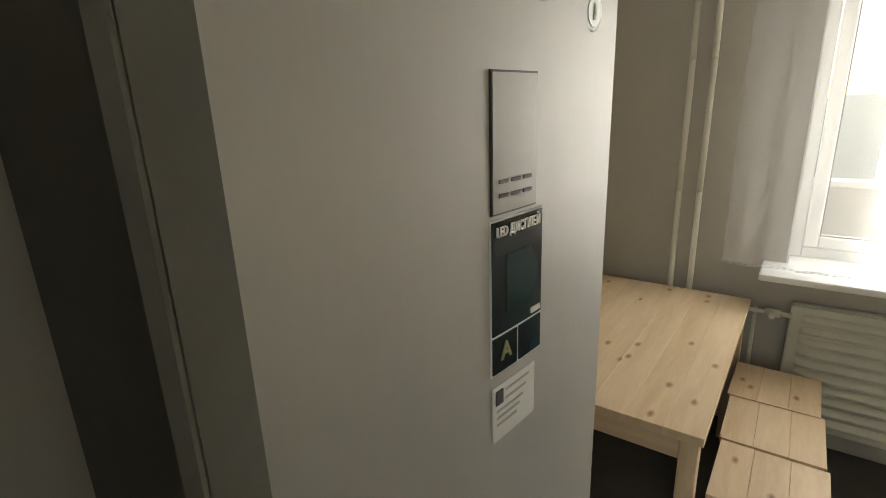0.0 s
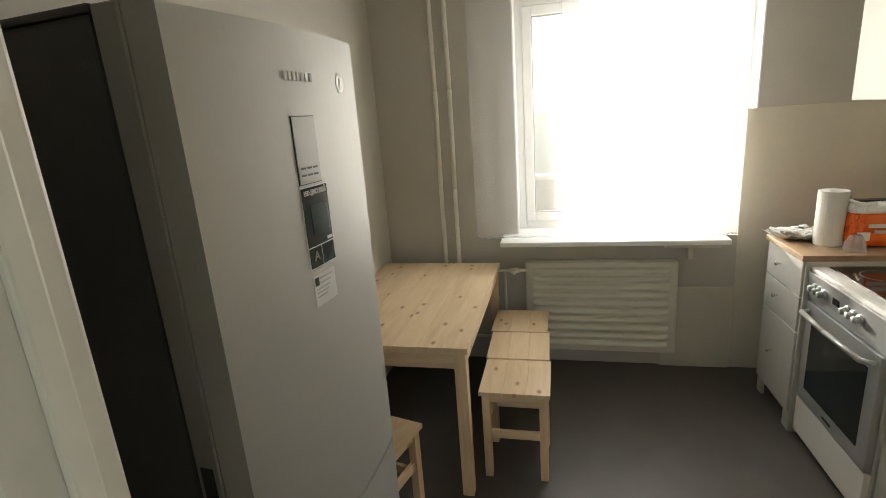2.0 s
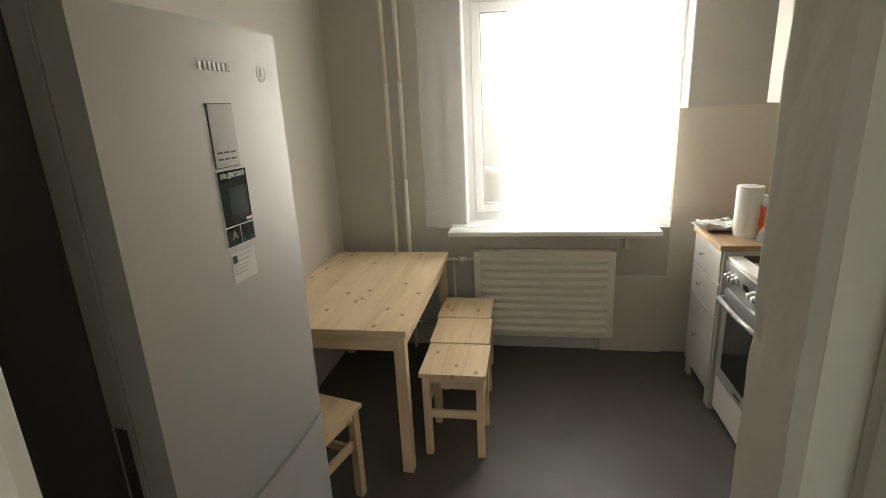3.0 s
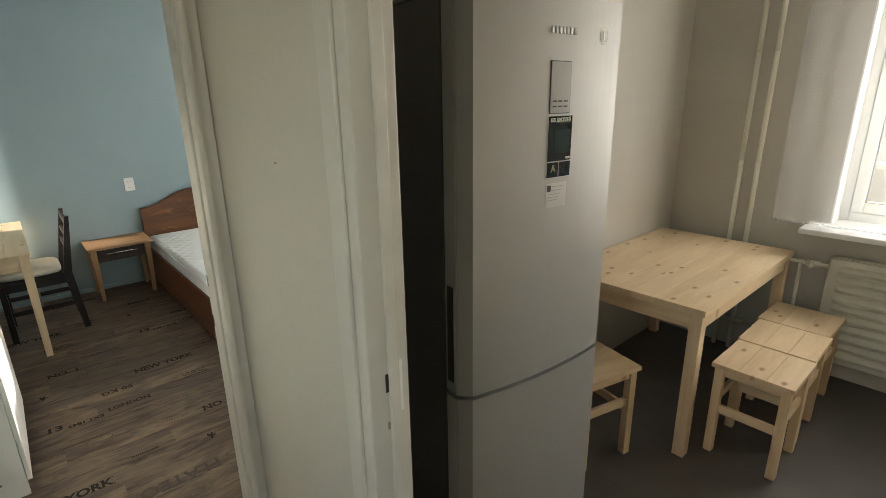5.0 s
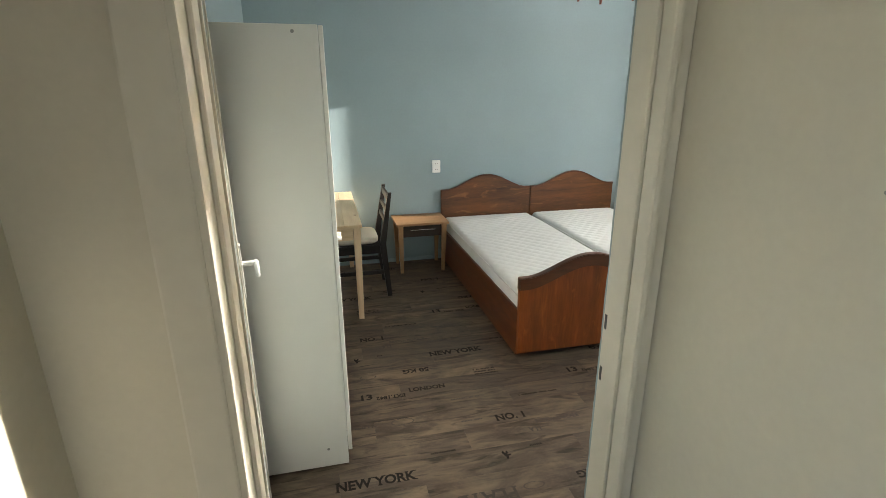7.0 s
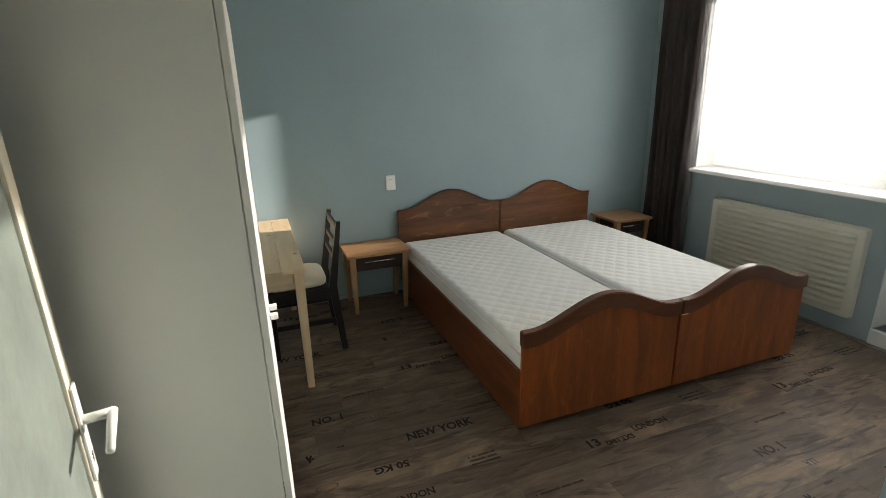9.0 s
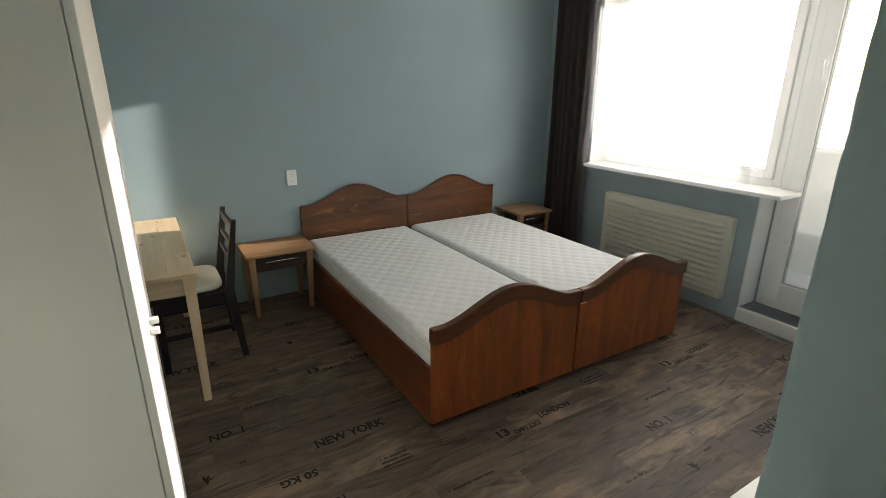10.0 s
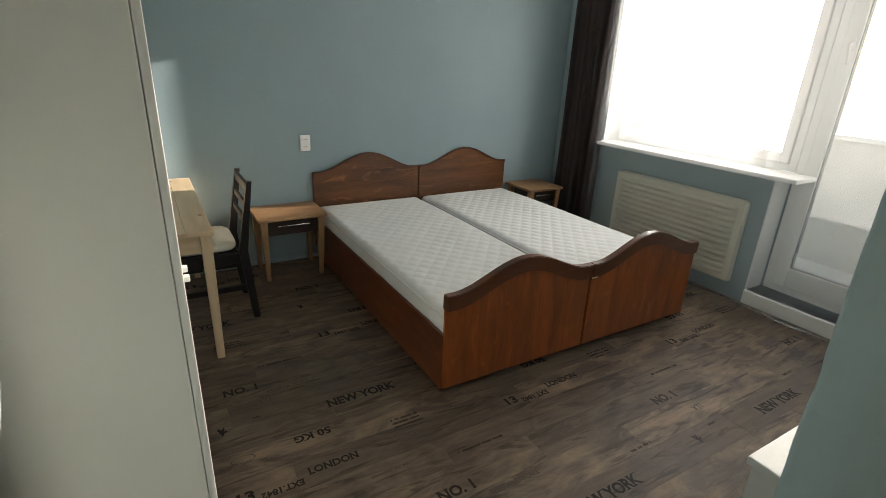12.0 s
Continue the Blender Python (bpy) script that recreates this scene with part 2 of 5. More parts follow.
def cloth(name, color, clear, weave=900.0):
    """Thin fabric: part of the light goes straight through, the rest is scattered."""
    m = bpy.data.materials.new(name)
    m.use_nodes = True
    nt = m.node_tree
    nt.nodes.remove(nt.nodes["Principled BSDF"])
    out = nt.nodes["Material Output"]
    d, t, tr = (nt.nodes.new("ShaderNodeBsdf" + k) for k in ("Diffuse", "Translucent", "Transparent"))
    d.inputs[0].default_value = t.inputs[0].default_value = (*color, 1)
    a, b = nt.nodes.new("ShaderNodeMixShader"), nt.nodes.new("ShaderNodeMixShader")
    a.inputs[0].default_value = 0.5
    nt.links.new(d.outputs[0], a.inputs[1])
    nt.links.new(t.outputs[0], a.inputs[2])
    tc, n = nt.nodes.new("ShaderNodeTexCoord"), nt.nodes.new("ShaderNodeTexNoise")
    n.inputs["Scale"].default_value = 9
    nt.links.new(tc.outputs["Object"], n.inputs["Vector"])
    r = nt.nodes.new("ShaderNodeMapRange")
    r.inputs["To Min"].default_value, r.inputs["To Max"].default_value = clear - 0.012, clear + 0.012
    nt.links.new(n.outputs["Fac"], r.inputs["Value"])
    nt.links.new(r.outputs[0], b.inputs[0])
    nt.links.new(a.outputs[0], b.inputs[1])
    nt.links.new(tr.outputs[0], b.inputs[2])
    nt.links.new(b.outputs[0], out.inputs["Surface"])
    return m


M_HALL = material("hall_wall_paint", (0.58, 0.55, 0.465), 0.55, scale=2.5, amount=0.07, fine=60, bump=0.25)
M_KITCHEN = material("kitchen_wall_paint", (0.50, 0.47, 0.41), 0.6, scale=2.5, amount=0.07, fine=70, bump=0.25)
M_KPANEL = material("kitchen_oil_paint", (0.60, 0.56, 0.465), 0.35, scale=3, amount=0.06, fine=50, bump=0.15)
M_BLUE = material("blue_wall_paint", (0.272, 0.362, 0.396), 0.65, scale=2.2, amount=0.06, fine=55, bump=0.3)
M_CEIL = material("ceiling_paint", (0.78, 0.77, 0.73), 0.8, scale=2, amount=0.04, bump=0.2)
M_FRAME = material("door_frame_enamel", (0.60, 0.575, 0.50), 0.38, scale=5, amount=0.08, fine=30, bump=0.2)
M_WHITE = material("white_laminate", (0.80, 0.79, 0.755), 0.42, scale=3, amount=0.03, fine=200, bump=0.03)
M_CAB = material("off_white_cabinet_laminate", (0.56, 0.55, 0.51), 0.45, scale=3, amount=0.04, fine=180, bump=0.04)
M_GREYBOARD = material("grey_white_board", (0.36, 0.37, 0.36), 0.6, scale=5, amount=0.08, fine=90, bump=0.15)
M_PVC = material("white_pvc", (0.82, 0.82, 0.80), 0.35, scale=4, amount=0.03, fine=150, bump=0.02)
M_ENAMEL = material("radiator_enamel", (0.72, 0.69, 0.58), 0.38, scale=6, amount=0.06, fine=70, bump=0.08)
M_KFLOOR = material("dark_linoleum", (0.088, 0.078, 0.069), 0.42, scale=5, amount=0.22, fine=160, bump=0.06)
M_PLANK = aged_plank("vintage_plank_print")
M_INK = material("printed_ink", (0.017, 0.0135, 0.011), 0.65, scale=24, amount=0.85, fine=160, bump=0, spec=0.2)
M_INK_PALE = material("faded_printed_ink", (0.052, 0.038, 0.029), 0.5, scale=30, amount=0.4, fine=200, bump=0)
M_PINE_Y = wood("pine_y", (0.62, 0.44, 0.25), (0.80, 0.63, 0.42), "y", rough=0.48, rings=16, knots=11.0, per_object=0.2)
M_PINE_X = wood("pine_x", (0.62, 0.44, 0.25), (0.80, 0.63, 0.42), "x", rough=0.48, rings=16, knots=11.0, per_object=0.2)
M_PINE_Z = wood("pine_z", (0.58, 0.40, 0.22), (0.77, 0.59, 0.38), "z", rough=0.5, rings=16, knots=5.0, per_object=0.2)
M_MAHOG_Y = wood("red_brown_veneer_y", (0.040, 0.015, 0.006), (0.175, 0.066, 0.019), "y", rough=0.38, rings=15, per_object=0.1, coat=0.2, wear=0.5)
M_MAHOG_Z = wood("red_brown_veneer_z", (0.095, 0.021, 0.005), (0.300, 0.074, 0.012), "z", rough=0.38, rings=12, per_object=0.1, coat=0.2, wear=0.25)
M_MAHOG_X = wood("red_brown_veneer_x", (0.055, 0.014, 0.006), (0.185, 0.050, 0.011), "x", rough=0.38, rings=12, per_object=0.1, coat=0.2, wear=0.2)
M_CAP = wood("dark_brown_edge_veneer", (0.048, 0.014, 0.006), (0.125, 0.040, 0.015), "y", rough=0.3, rings=14, per_object=0.1, coat=0.3)
M_OAK = wood("oak_top", (0.21, 0.112, 0.05), (0.36, 0.215, 0.108), "y", rough=0.42, rings=14, per_object=0.1)
M_OAKZ = wood("oak_leg", (0.25, 0.135, 0.06), (0.42, 0.255, 0.125), "z", rough=0.45, rings=14, per_object=0.1)
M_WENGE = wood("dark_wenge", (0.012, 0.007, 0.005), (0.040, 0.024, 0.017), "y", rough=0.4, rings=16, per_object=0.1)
M_BLACKWOOD = wood("black_brown_wood", (0.006, 0.005, 0.005), (0.018, 0.014, 0.012), "z", rough=0.38, rings=16, per_object=0.1)
M_WORKTOP = wood("beech_worktop", (0.29, 0.185, 0.10), (0.43, 0.30, 0.185), "y", rough=0.45, rings=14, per_object=0.1)
M_STEEL = material("brushed_silver_paint", (0.49, 0.485, 0.47), 0.53, metal=0.6, scale=3, amount=0.04, fine=160, bump=0.03, stretch=(1, 1, 0.1))
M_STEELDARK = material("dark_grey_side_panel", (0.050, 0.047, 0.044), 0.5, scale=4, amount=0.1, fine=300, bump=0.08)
M_CHROME = material("chrome", (0.75, 0.75, 0.75), 0.18, metal=1.0, scale=8, amount=0.03, bump=0)
M_STOVESILVER = material("stove_silver", (0.55, 0.56, 0.56), 0.34, metal=0.6, scale=6, amount=0.04, fine=200, bump=0.02)
M_BLACK = material("black_plastic", (0.012, 0.012, 0.013), 0.3, scale=10, amount=0.2, bump=0)
M_OVENGLASS = material("dark_oven_glass", (0.020, 0.026, 0.028), 0.08, scale=4, amount=0.2, bump=0, coat=0.6)
M_HOB = material("glass_ceramic_hob", (0.014, 0.011, 0.011), 0.1, scale=4, amount=0.2, bump=0, coat=0.4)
M_MATTRESS = material("quilted_white_ticking", (0.70, 0.72, 0.72), 0.85, scale=10, amount=0.05, fine=350, bump=0.3)
M_CUSHION = material("beige_cushion", (0.60, 0.56, 0.46), 0.9, scale=8, amount=0.08, fine=300, bump=0.4)
M_CURTAIN = material("dark_brown_curtain", (0.030, 0.021, 0.021), 0.85, scale=12, amount=0.2, fine=400, bump=0.3)
M_PAPER = material("paper", (0.80, 0.79, 0.75), 0.85, scale=9, amount=0.04, fine=250, bump=0.2)
M_BAG = material("thin_white_plastic", (0.80, 0.80, 0.78), 0.3, scale=9, amount=0.05, fine=90, bump=0.3)
M_ORANGE = material("orange_print_film", (0.88, 0.16, 0.018), 0.28, scale=7, amount=0.15, fine=60, bump=0.2)
M_NAVY = material("navy_print", (0.02, 0.03, 0.12), 0.35, scale=7, amount=0.1, bump=0)
M_STICKER = material("white_sticker_paper", (0.66, 0.66, 0.64), 0.6, scale=9, amount=0.04, bump=0)
M_DISPLAY = material("grey_display", (0.35, 0.345, 0.33), 0.36, metal=0.5, scale=7, amount=0.06, bump=0)
M_PALEPRINT = material("pale_print", (0.45, 0.45, 0.43), 0.6, bump=0)
M_DOOREDGE = material("dark_grey_door_edge", (0.23, 0.225, 0.21), 0.6, scale=6, amount=0.08, bump=0, spec=0.2)
M_GREY = material("grey_plastic", (0.28, 0.28, 0.27), 0.3, scale=7, amount=0.06, bump=0)
M_LABEL_DARK = material("dark_teal_label", (0.012, 0.022, 0.024), 0.18, scale=9, amount=0.7, fine=20, bump=0)
M_LABEL_TEAL = material("teal_label_picture", (0.016, 0.036, 0.038), 0.2, scale=9, amount=0.6, fine=20, bump=0)
M_LABEL_BLUE = material("blue_label_picture", (0.012, 0.030, 0.042), 0.2, scale=30, amount=0.9, fine=60, bump=0)
M_YELLOW = material("pale_yellow_print", (0.30, 0.27, 0.14), 0.4, bump=0)
M_REDBROWN = wood("red_brown_lamp_wood", (0.09, 0.025, 0.012), (0.20, 0.06, 0.03), "z", rough=0.35)
M_CONCRETE = material("loggia_plaster", (0.62, 0.61, 0.57), 0.85, scale=3, amount=0.12, fine=60, bump=0.4)
M_GROUND = material("distant_ground", (0.16, 0.18, 0.13), 0.9, scale=0.2, amount=0.3, fine=3, bump=0)
M_GLASS = glass("window_glass")
M_PATTERN = material("green_grey_textured_paint", (0.17, 0.20, 0.183), 0.35, scale=9, amount=0.3, fine=35, bump=0.6)
M_CLEARFILM = cloth("clear_plastic_film", (0.85, 0.85, 0.85), 0.68)
M_SHEER = cloth("white_sheer", (0.74, 0.76, 0.78), 0.80)
M_SHEER_THIN = cloth("thin_white_sheer", (0.78, 0.80, 0.82), 0.88)
M_SHEER_K = cloth("white_kitchen_sheer", (0.74, 0.74, 0.73), 0.74)
M_SHEER_FOLD = cloth("doubled_kitchen_sheer", (0.78, 0.78, 0.77), 0.62)


# ---------------------------------------------------------------- mesh helpers
def box(bm, x0, y0, z0, x1, y1, z1, bevel=0.0, seg=2):
    """Adds a box, with rounded edges if asked for."""
    m = Matrix.Translation(((x0 + x1) / 2, (y0 + y1) / 2, (z0 + z1) / 2)) @ Matrix.Diagonal((x1 - x0, y1 - y0, z1 - z0, 1))
    if not bevel:
        bmesh.ops.create_cube(bm, size=1, matrix=m)
        return bm
    one = bmesh.new()
    bmesh.ops.create_cube(one, size=1, matrix=m)
    bmesh.ops.bevel(one, geom=one.edges[:], offset=bevel, segments=seg, affect="EDGES", profile=0.6)
    return merge(bm, one)


def merge(bm, one):
    tmp = bpy.data.meshes.new("tmp")
    one.to_mesh(tmp)
    one.free()
    bm.from_mesh(tmp)
    bpy.data.meshes.remove(tmp)
    return bm


def rod(bm, a, b, r, r2=None, seg=12):
    """Adds a round bar from a to b."""
    a, b = Vector(a), Vector(b)
    d = b - a
    m = Matrix.Translation((a + b) / 2) @ d.to_track_quat("Z", "Y").to_matrix().to_4x4()
    bmesh.ops.create_cone(bm, cap_ends=True, segments=seg, radius1=r, radius2=r if r2 is None else r2, depth=d.length, matrix=m)
    return bm


def bar(bm, a, b, w, d, w2=None, d2=None):
    """Adds a square bar from a (bottom) to b (top) that may taper; w along x, d along y."""
    w2, d2 = w2 or w, d2 or d
    vs = []
    for c, ww, dd in ((a, w, d), (b, w2, d2)):
        for sx, sy in ((-1, -1), (1, -1), (1, 1), (-1, 1)):
            vs.append(bm.verts.new((c[0] + sx * ww / 2, c[1] + sy * dd / 2, c[2])))
    for f in ((3, 2, 1, 0), (4, 5, 6, 7), (0, 1, 5, 4), (1, 2, 6, 5), (2, 3, 7, 6), (3, 0, 4, 7)):
        bm.faces.new([vs[i] for i in f])
    return bm


def tube(bm, pts, r, seg=10):
    """A bent pipe through a few points, with ball joints."""
    for a, b in zip(pts, pts[1:]):
        rod(bm, a, b, r, seg=seg)
    for p in pts[1:-1]:
        bmesh.ops.create_uvsphere(bm, u_segments=seg, v_segments=6, radius=r * 1.02, matrix=Matrix.Translation(p))
    return bm


def sheet(bm, nu, nv, at):
    """A grid of nu x nv cells whose corners are at(u, v)."""
    vs = [[bm.verts.new(at(i / nu, j / nv)) for j in range(nv + 1)] for i in range(nu + 1)]
    for i in range(nu):
        for j in range(nv):
            bm.faces.new((vs[i][j], vs[i + 1][j], vs[i + 1][j + 1], vs[i][j + 1]))
    return bm


def part(name, bm, mat, parent=None, label="", smooth=False):
    me = bpy.data.meshes.new(name)
    bmesh.ops.recalc_face_normals(bm, faces=bm.faces[:])
    bm.to_mesh(me)
    bm.free()
    me.materials.append(mat)
    if smooth:
        me.shade_smooth()
    ob = new(name, me)
    if parent is not None:
        ob.parent = parent
    if label:
        ob["label"] = label
    return ob


def thing(name, label, category, loc, group="", rz=0):
    ob = new(name)
    ob.empty_display_size = 0.1
    ob.matrix_world = pose(*loc, 0, 0, rz)
    return tagged(ob, label, category, group)


def structure(name, bm, mat, label, category):
    return tagged(part(name, bm, mat), label, category, "", "structure")


def B():
    return bmesh.new()


def words(name, text, size, mat, m, parent=None, thick=0.0008, label="", length=None, bold=0.012):
    """Raised flat lettering in the built-in font as a mesh."""
    cu = bpy.data.curves.new(name, "FONT")
    cu.body, cu.size, cu.extrude, cu.align_x, cu.align_y, cu.resolution_u, cu.offset = text, size, thick, "CENTER", "CENTER", 3, size * bold
    tmp = new("tmp_text", cu)
    dg = bpy.context.evaluated_depsgraph_get()
    me = bpy.data.meshes.new_from_object(tmp.evaluated_get(dg))
    bpy.data.objects.remove(tmp)
    if length:
        xs = [v.co.x for v in me.vertices]
        k = length / (max(xs) - min(xs))
        for v in me.vertices:
            v.co.x *= k
    me.materials.clear()
    me.materials.append(mat)
    ob = new(name, me)
    ob.matrix_world = m
    if parent is not None:
        ob.parent = parent
        ob.matrix_parent_inverse = parent.matrix_world.inverted()
    if label:
        ob["label"] = label
    return ob


# ---------------------------------------------------------------- the plan
XB, XW, XM, XH, XK = -4.62, -1.13, -1.004, -0.90, -0.955   # blue wall; bedroom side, core, hall side and kitchen side of the middle wall
YS, YSH, YK0, YK1, YKW, YBW = -0.54, -0.455, 0.635, 0.712, 3.555, 3.48
YOUT, ZC = 3.95, 2.56
XE = 1.91
XHE = 2.6
DOOR_Y0, DOOR_Y1, DOOR_Z = -0.215, 0.66, 2.05
KD_X0, KD_X1 = -0.235, 0.612

# floors
floor_k = structure("floor_kitchen", box(B(), XK, YK0, -0.08, XE, YKW, 0.0), M_KFLOOR, "dark brown-grey linoleum kitchen floor", "floor")
floor_h = structure("floor_hall", box(B(), XW, YS - 0.6, -0.08, XHE, YK0, 0.0), M_KFLOOR, "dark linoleum hall floor", "floor")
floor_b = structure("floor_bedroom", box(B(), XB, YS, -0.08, XW, YBW, -0.002), M_PLANK, "printed vintage plank floor with stencilled lettering", "floor")
structure("ceiling", box(B(), XB - 0.15, YS - 0.75, ZC, XHE + 0.15, YOUT, ZC + 0.12), M_CEIL, "white painted ceiling", "ceiling")

# walls
structure("wall_bedroom_west", box(B(), XB - 0.15, YS - 0.15, -0.08, XB, YOUT, ZC), M_BLUE, "pale blue painted bedroom wall", "wall")
structure("wall_bedroom_south", box(B(), XB, YS - 0.15, -0.08, XW, YS, ZC), M_BLUE, "pale blue painted bedroom wall", "wall")


_bm = B()
box(_bm, XW, YS - 0.15, -0.08, XM, DOOR_Y0 - 0.025, ZC)
box(_bm, XW, DOOR_Y0 - 0.025, DOOR_Z + 0.03, XM, DOOR_Y1, ZC)
box(_bm, XW, DOOR_Y1, -0.08, XM, YOUT, ZC)
structure("wall_bedroom_east", _bm, M_BLUE, "pale blue painted wall round the bedroom door", "wall")
_bm = B()
box(_bm, XM, YS - 0.6, -0.08, XH, DOOR_Y0, ZC)
box(_bm, XM, DOOR_Y0, DOOR_Z + 0.03, XH, YK0, ZC)
structure("wall_hall_west", _bm, M_HALL, "cream painted hall wall with the bedroom door", "wall")
structure("wall_kitchen_west", box(B(), XM, YK0, -0.08, XK, YOUT, ZC), M_KITCHEN, "greyish beige painted kitchen wall", "wall")
_bm = B()
box(_bm, XK, YK0, -0.08, KD_X0, YK1, ZC)
box(_bm, KD_X0, YK0, DOOR_Z + 0.03, KD_X1, YK1, ZC)
box(_bm, KD_X1, YK0, -0.08, XHE, YK1, ZC)
box(_bm, 0.543, YK1 + 0.0045, -0.08, XE, 0.826, ZC)
box(_bm, XH - 0.05, YK0 - 0.002, -0.08, XK, YK0 + 0.05, ZC)
structure("wall_hall_north", _bm, M_HALL, "cream painted wall with the kitchen door opening", "wall")
# the window opening in this wall is added for the side fill
_bm = B()
box(_bm, XH, YSH - 0.235, -0.08, -0.20, YSH, ZC)
box(_bm, 0.60, YSH - 0.235, -0.08, XHE, YSH, ZC)
box(_bm, -0.20, YSH - 0.235, -0.08, 0.60, YSH, 0.90)
box(_bm, -0.20, YSH - 0.235, 2.10, 0.60, YSH, ZC)
structure("wall_hall_south", _bm, M_HALL, "cream painted hall wall with an added window opening", "wall")
# unseen end wall; its window opening is made up to admit the fill
_bm = B()
box(_bm, XHE, YSH - 0.235, -0.08, XHE + 0.15, -0.31, ZC)
box(_bm, XHE, 0.49, -0.08, XHE + 0.15, YK1, ZC)
box(_bm, XHE, -0.31, -0.08, XHE + 0.15, 0.49, 0.90)
box(_bm, XHE, -0.31, 2.10, XHE + 0.15, 0.49, ZC)
structure("wall_hall_east", _bm, M_HALL, "unseen cream painted hall end wall with an added window opening", "wall")
structure("wall_kitchen_east", box(B(), XE, YK1, -0.08, XE + 0.15, YOUT, ZC), M_KPANEL, "cream painted kitchen wall", "wall")
# outer wall of the kitchen, with the window opening
KW = (-0.08, 1.25, 0.885, 2.30)
_bm = B()
box(_bm, XK, YKW, -0.08, KW[0], YOUT, ZC)
box(_bm, KW[1], YKW, -0.08, XE, YOUT, ZC)
box(_bm, KW[0], YKW, -0.08, KW[1], YOUT, KW[2] - 0.03)
box(_bm, KW[0], YKW, KW[3], KW[1], YOUT, ZC)
structure("wall_kitchen_north", _bm, M_KITCHEN, "greyish beige painted window wall", "wall")
# outer wall of the bedroom, with window and balcony door
BW = (-4.03, -2.56, 0.915, 2.32)
BD = (-2.56, -1.42, 0.10)
_bm = B()
box(_bm, XB, YBW, -0.08, BW[0], YOUT, ZC)
box(_bm, BW[0], YBW, -0.08, BW[1], YOUT, BW[2] - 0.03)
box(_bm, BW[0], YBW, BW[3], BD[1], YOUT, ZC)
box(_bm, BD[0], YBW, -0.08, BD[1], YOUT, BD[2])
box(_bm, BD[1], YBW, -0.08, XW, YOUT, ZC)
structure("wall_bedroom_north", _bm, M_BLUE, "pale blue painted window wall", "wall")

# cream oil-painted splash panel round the worktop
_bm = B()
box(_bm, 1.20, YKW - 0.006, 0.0, XE, YKW, 1.572, 0.002, 1)
structure("splash_panel", _bm, M_KPANEL, "cream oil-painted splash area beside the window", "wall panel")
_bm = B()
box(_bm, 0.80, YKW - 0.020, 0.0, 1.199, YKW, 0.535, 0.004, 1)
structure("wall_patch", _bm, M_KPANEL, "cream painted patch below the window sill", "wall panel")
structure("baseboard", box(B(), XB, YS + 0.001, 0.0, XB + 0.012, YBW - 0.01, 0.035, 0.004), M_BLUE, "low painted skirting along the blue wall", "baseboard")


# ---------------------------------------------------------------- door frames and doors
def rebate_frame(name, axis, a0, a1, w0, w1, z1, label):
    """A door lining of two posts and a head with a stop bead. axis: the wall's direction."""
    fr = tagged(new(name), label, "door frame", "", "structure")

    def bx(bm, p0, p1, q0, q1, z0, zz, bev=0.004):
        if axis == "y":
            box(bm, q0, p0, z0, q1, p1, zz, bev)
        else:
            box(bm, p0, q0, z0, p1, q1, zz, bev)
        return bm
    t = 0.035
    mid = w0 + (w1 - w0) * 0.45
    for nm, p0, p1, s in (("post", a0, a0 + t, 1), ("post", a1 - t, a1, -1)):
        bm = bx(B(), p0, p1, w0, w1, 0, z1)
        bx(bm, p0 + (t if s > 0 else -0.010), p1 + (0.010 if s > 0 else -t), mid, mid + (w1 - w0) * 0.25, 0, z1 - t, 0.003)
        part(nm, bm, M_FRAME, fr)
    part("head", bx(B(), a0 + t, a1 - t, w0 + 0.001, w1 - 0.001, z1 - t, z1), M_FRAME, fr)
    return fr


bed_frame = tagged(new("door_frame_bedroom"), "cream enamelled bedroom door frame, chipped", "door frame", "", "structure")
LOCK_Y = 0.58
_bm = box(B(), -1.045, DOOR_Y0, 0, XH + 0.010, DOOR_Y0 + 0.030, DOOR_Z + 0.03, 0.004)
box(_bm, -0.985, DOOR_Y0 + 0.030, 0, -0.945, DOOR_Y0 + 0.040, DOOR_Z - 0.005, 0.003)
part("post", _bm, M_FRAME, bed_frame)
_bm = box(B(), XM - 0.002, LOCK_Y, 0, -0.934, YK0 - 0.001, DOOR_Z + 0.03, 0.006)
box(_bm, -0.931, LOCK_Y + 0.004, 0, XH + 0.012, LOCK_Y + 0.022, DOOR_Z + 0.03, 0.007)
box(_bm, -0.932, LOCK_Y + 0.0225, 0, XH - 0.004, YK0 - 0.0015, DOOR_Z + 0.03, 0.002)
part("post", _bm, M_FRAME, bed_frame)
part("head", box(B(), XM + 0.001, DOOR_Y0 + 0.030, DOOR_Z - 0.005, XH + 0.009, LOCK_Y, DOOR_Z + 0.03, 0.004), M_FRAME, bed_frame)
part("architrave", box(B(), XH + 0.001, DOOR_Y0 - 0.055, 0, XH + 0.013, DOOR_Y0 + 0.018, DOOR_Z + 0.06, 0.005), M_FRAME, bed_frame)
for z in (0.93, 1.06):
    part("strike_slot", box(B(), -0.998, LOCK_Y - 0.0008, z, -0.990, LOCK_Y + 0.001, z + 0.035), M_BLACK, bed_frame)
kit_frame = rebate_frame("door_frame_kitchen", "x", KD_X0, KD_X1, YK0 - 0.012, YK1 + 0.004, DOOR_Z + 0.03, "cream enamelled kitchen door frame without a door")
for x0, x1 in ((KD_X0 - 0.052, KD_X0 - 0.001), (KD_X1 + 0.001, KD_X1 + 0.065)):
    part("architrave", box(B(), x0, YK0 - 0.018, 0, x1, YK0 - 0.001, DOOR_Z + 0.06, 0.005), M_FRAME, kit_frame)
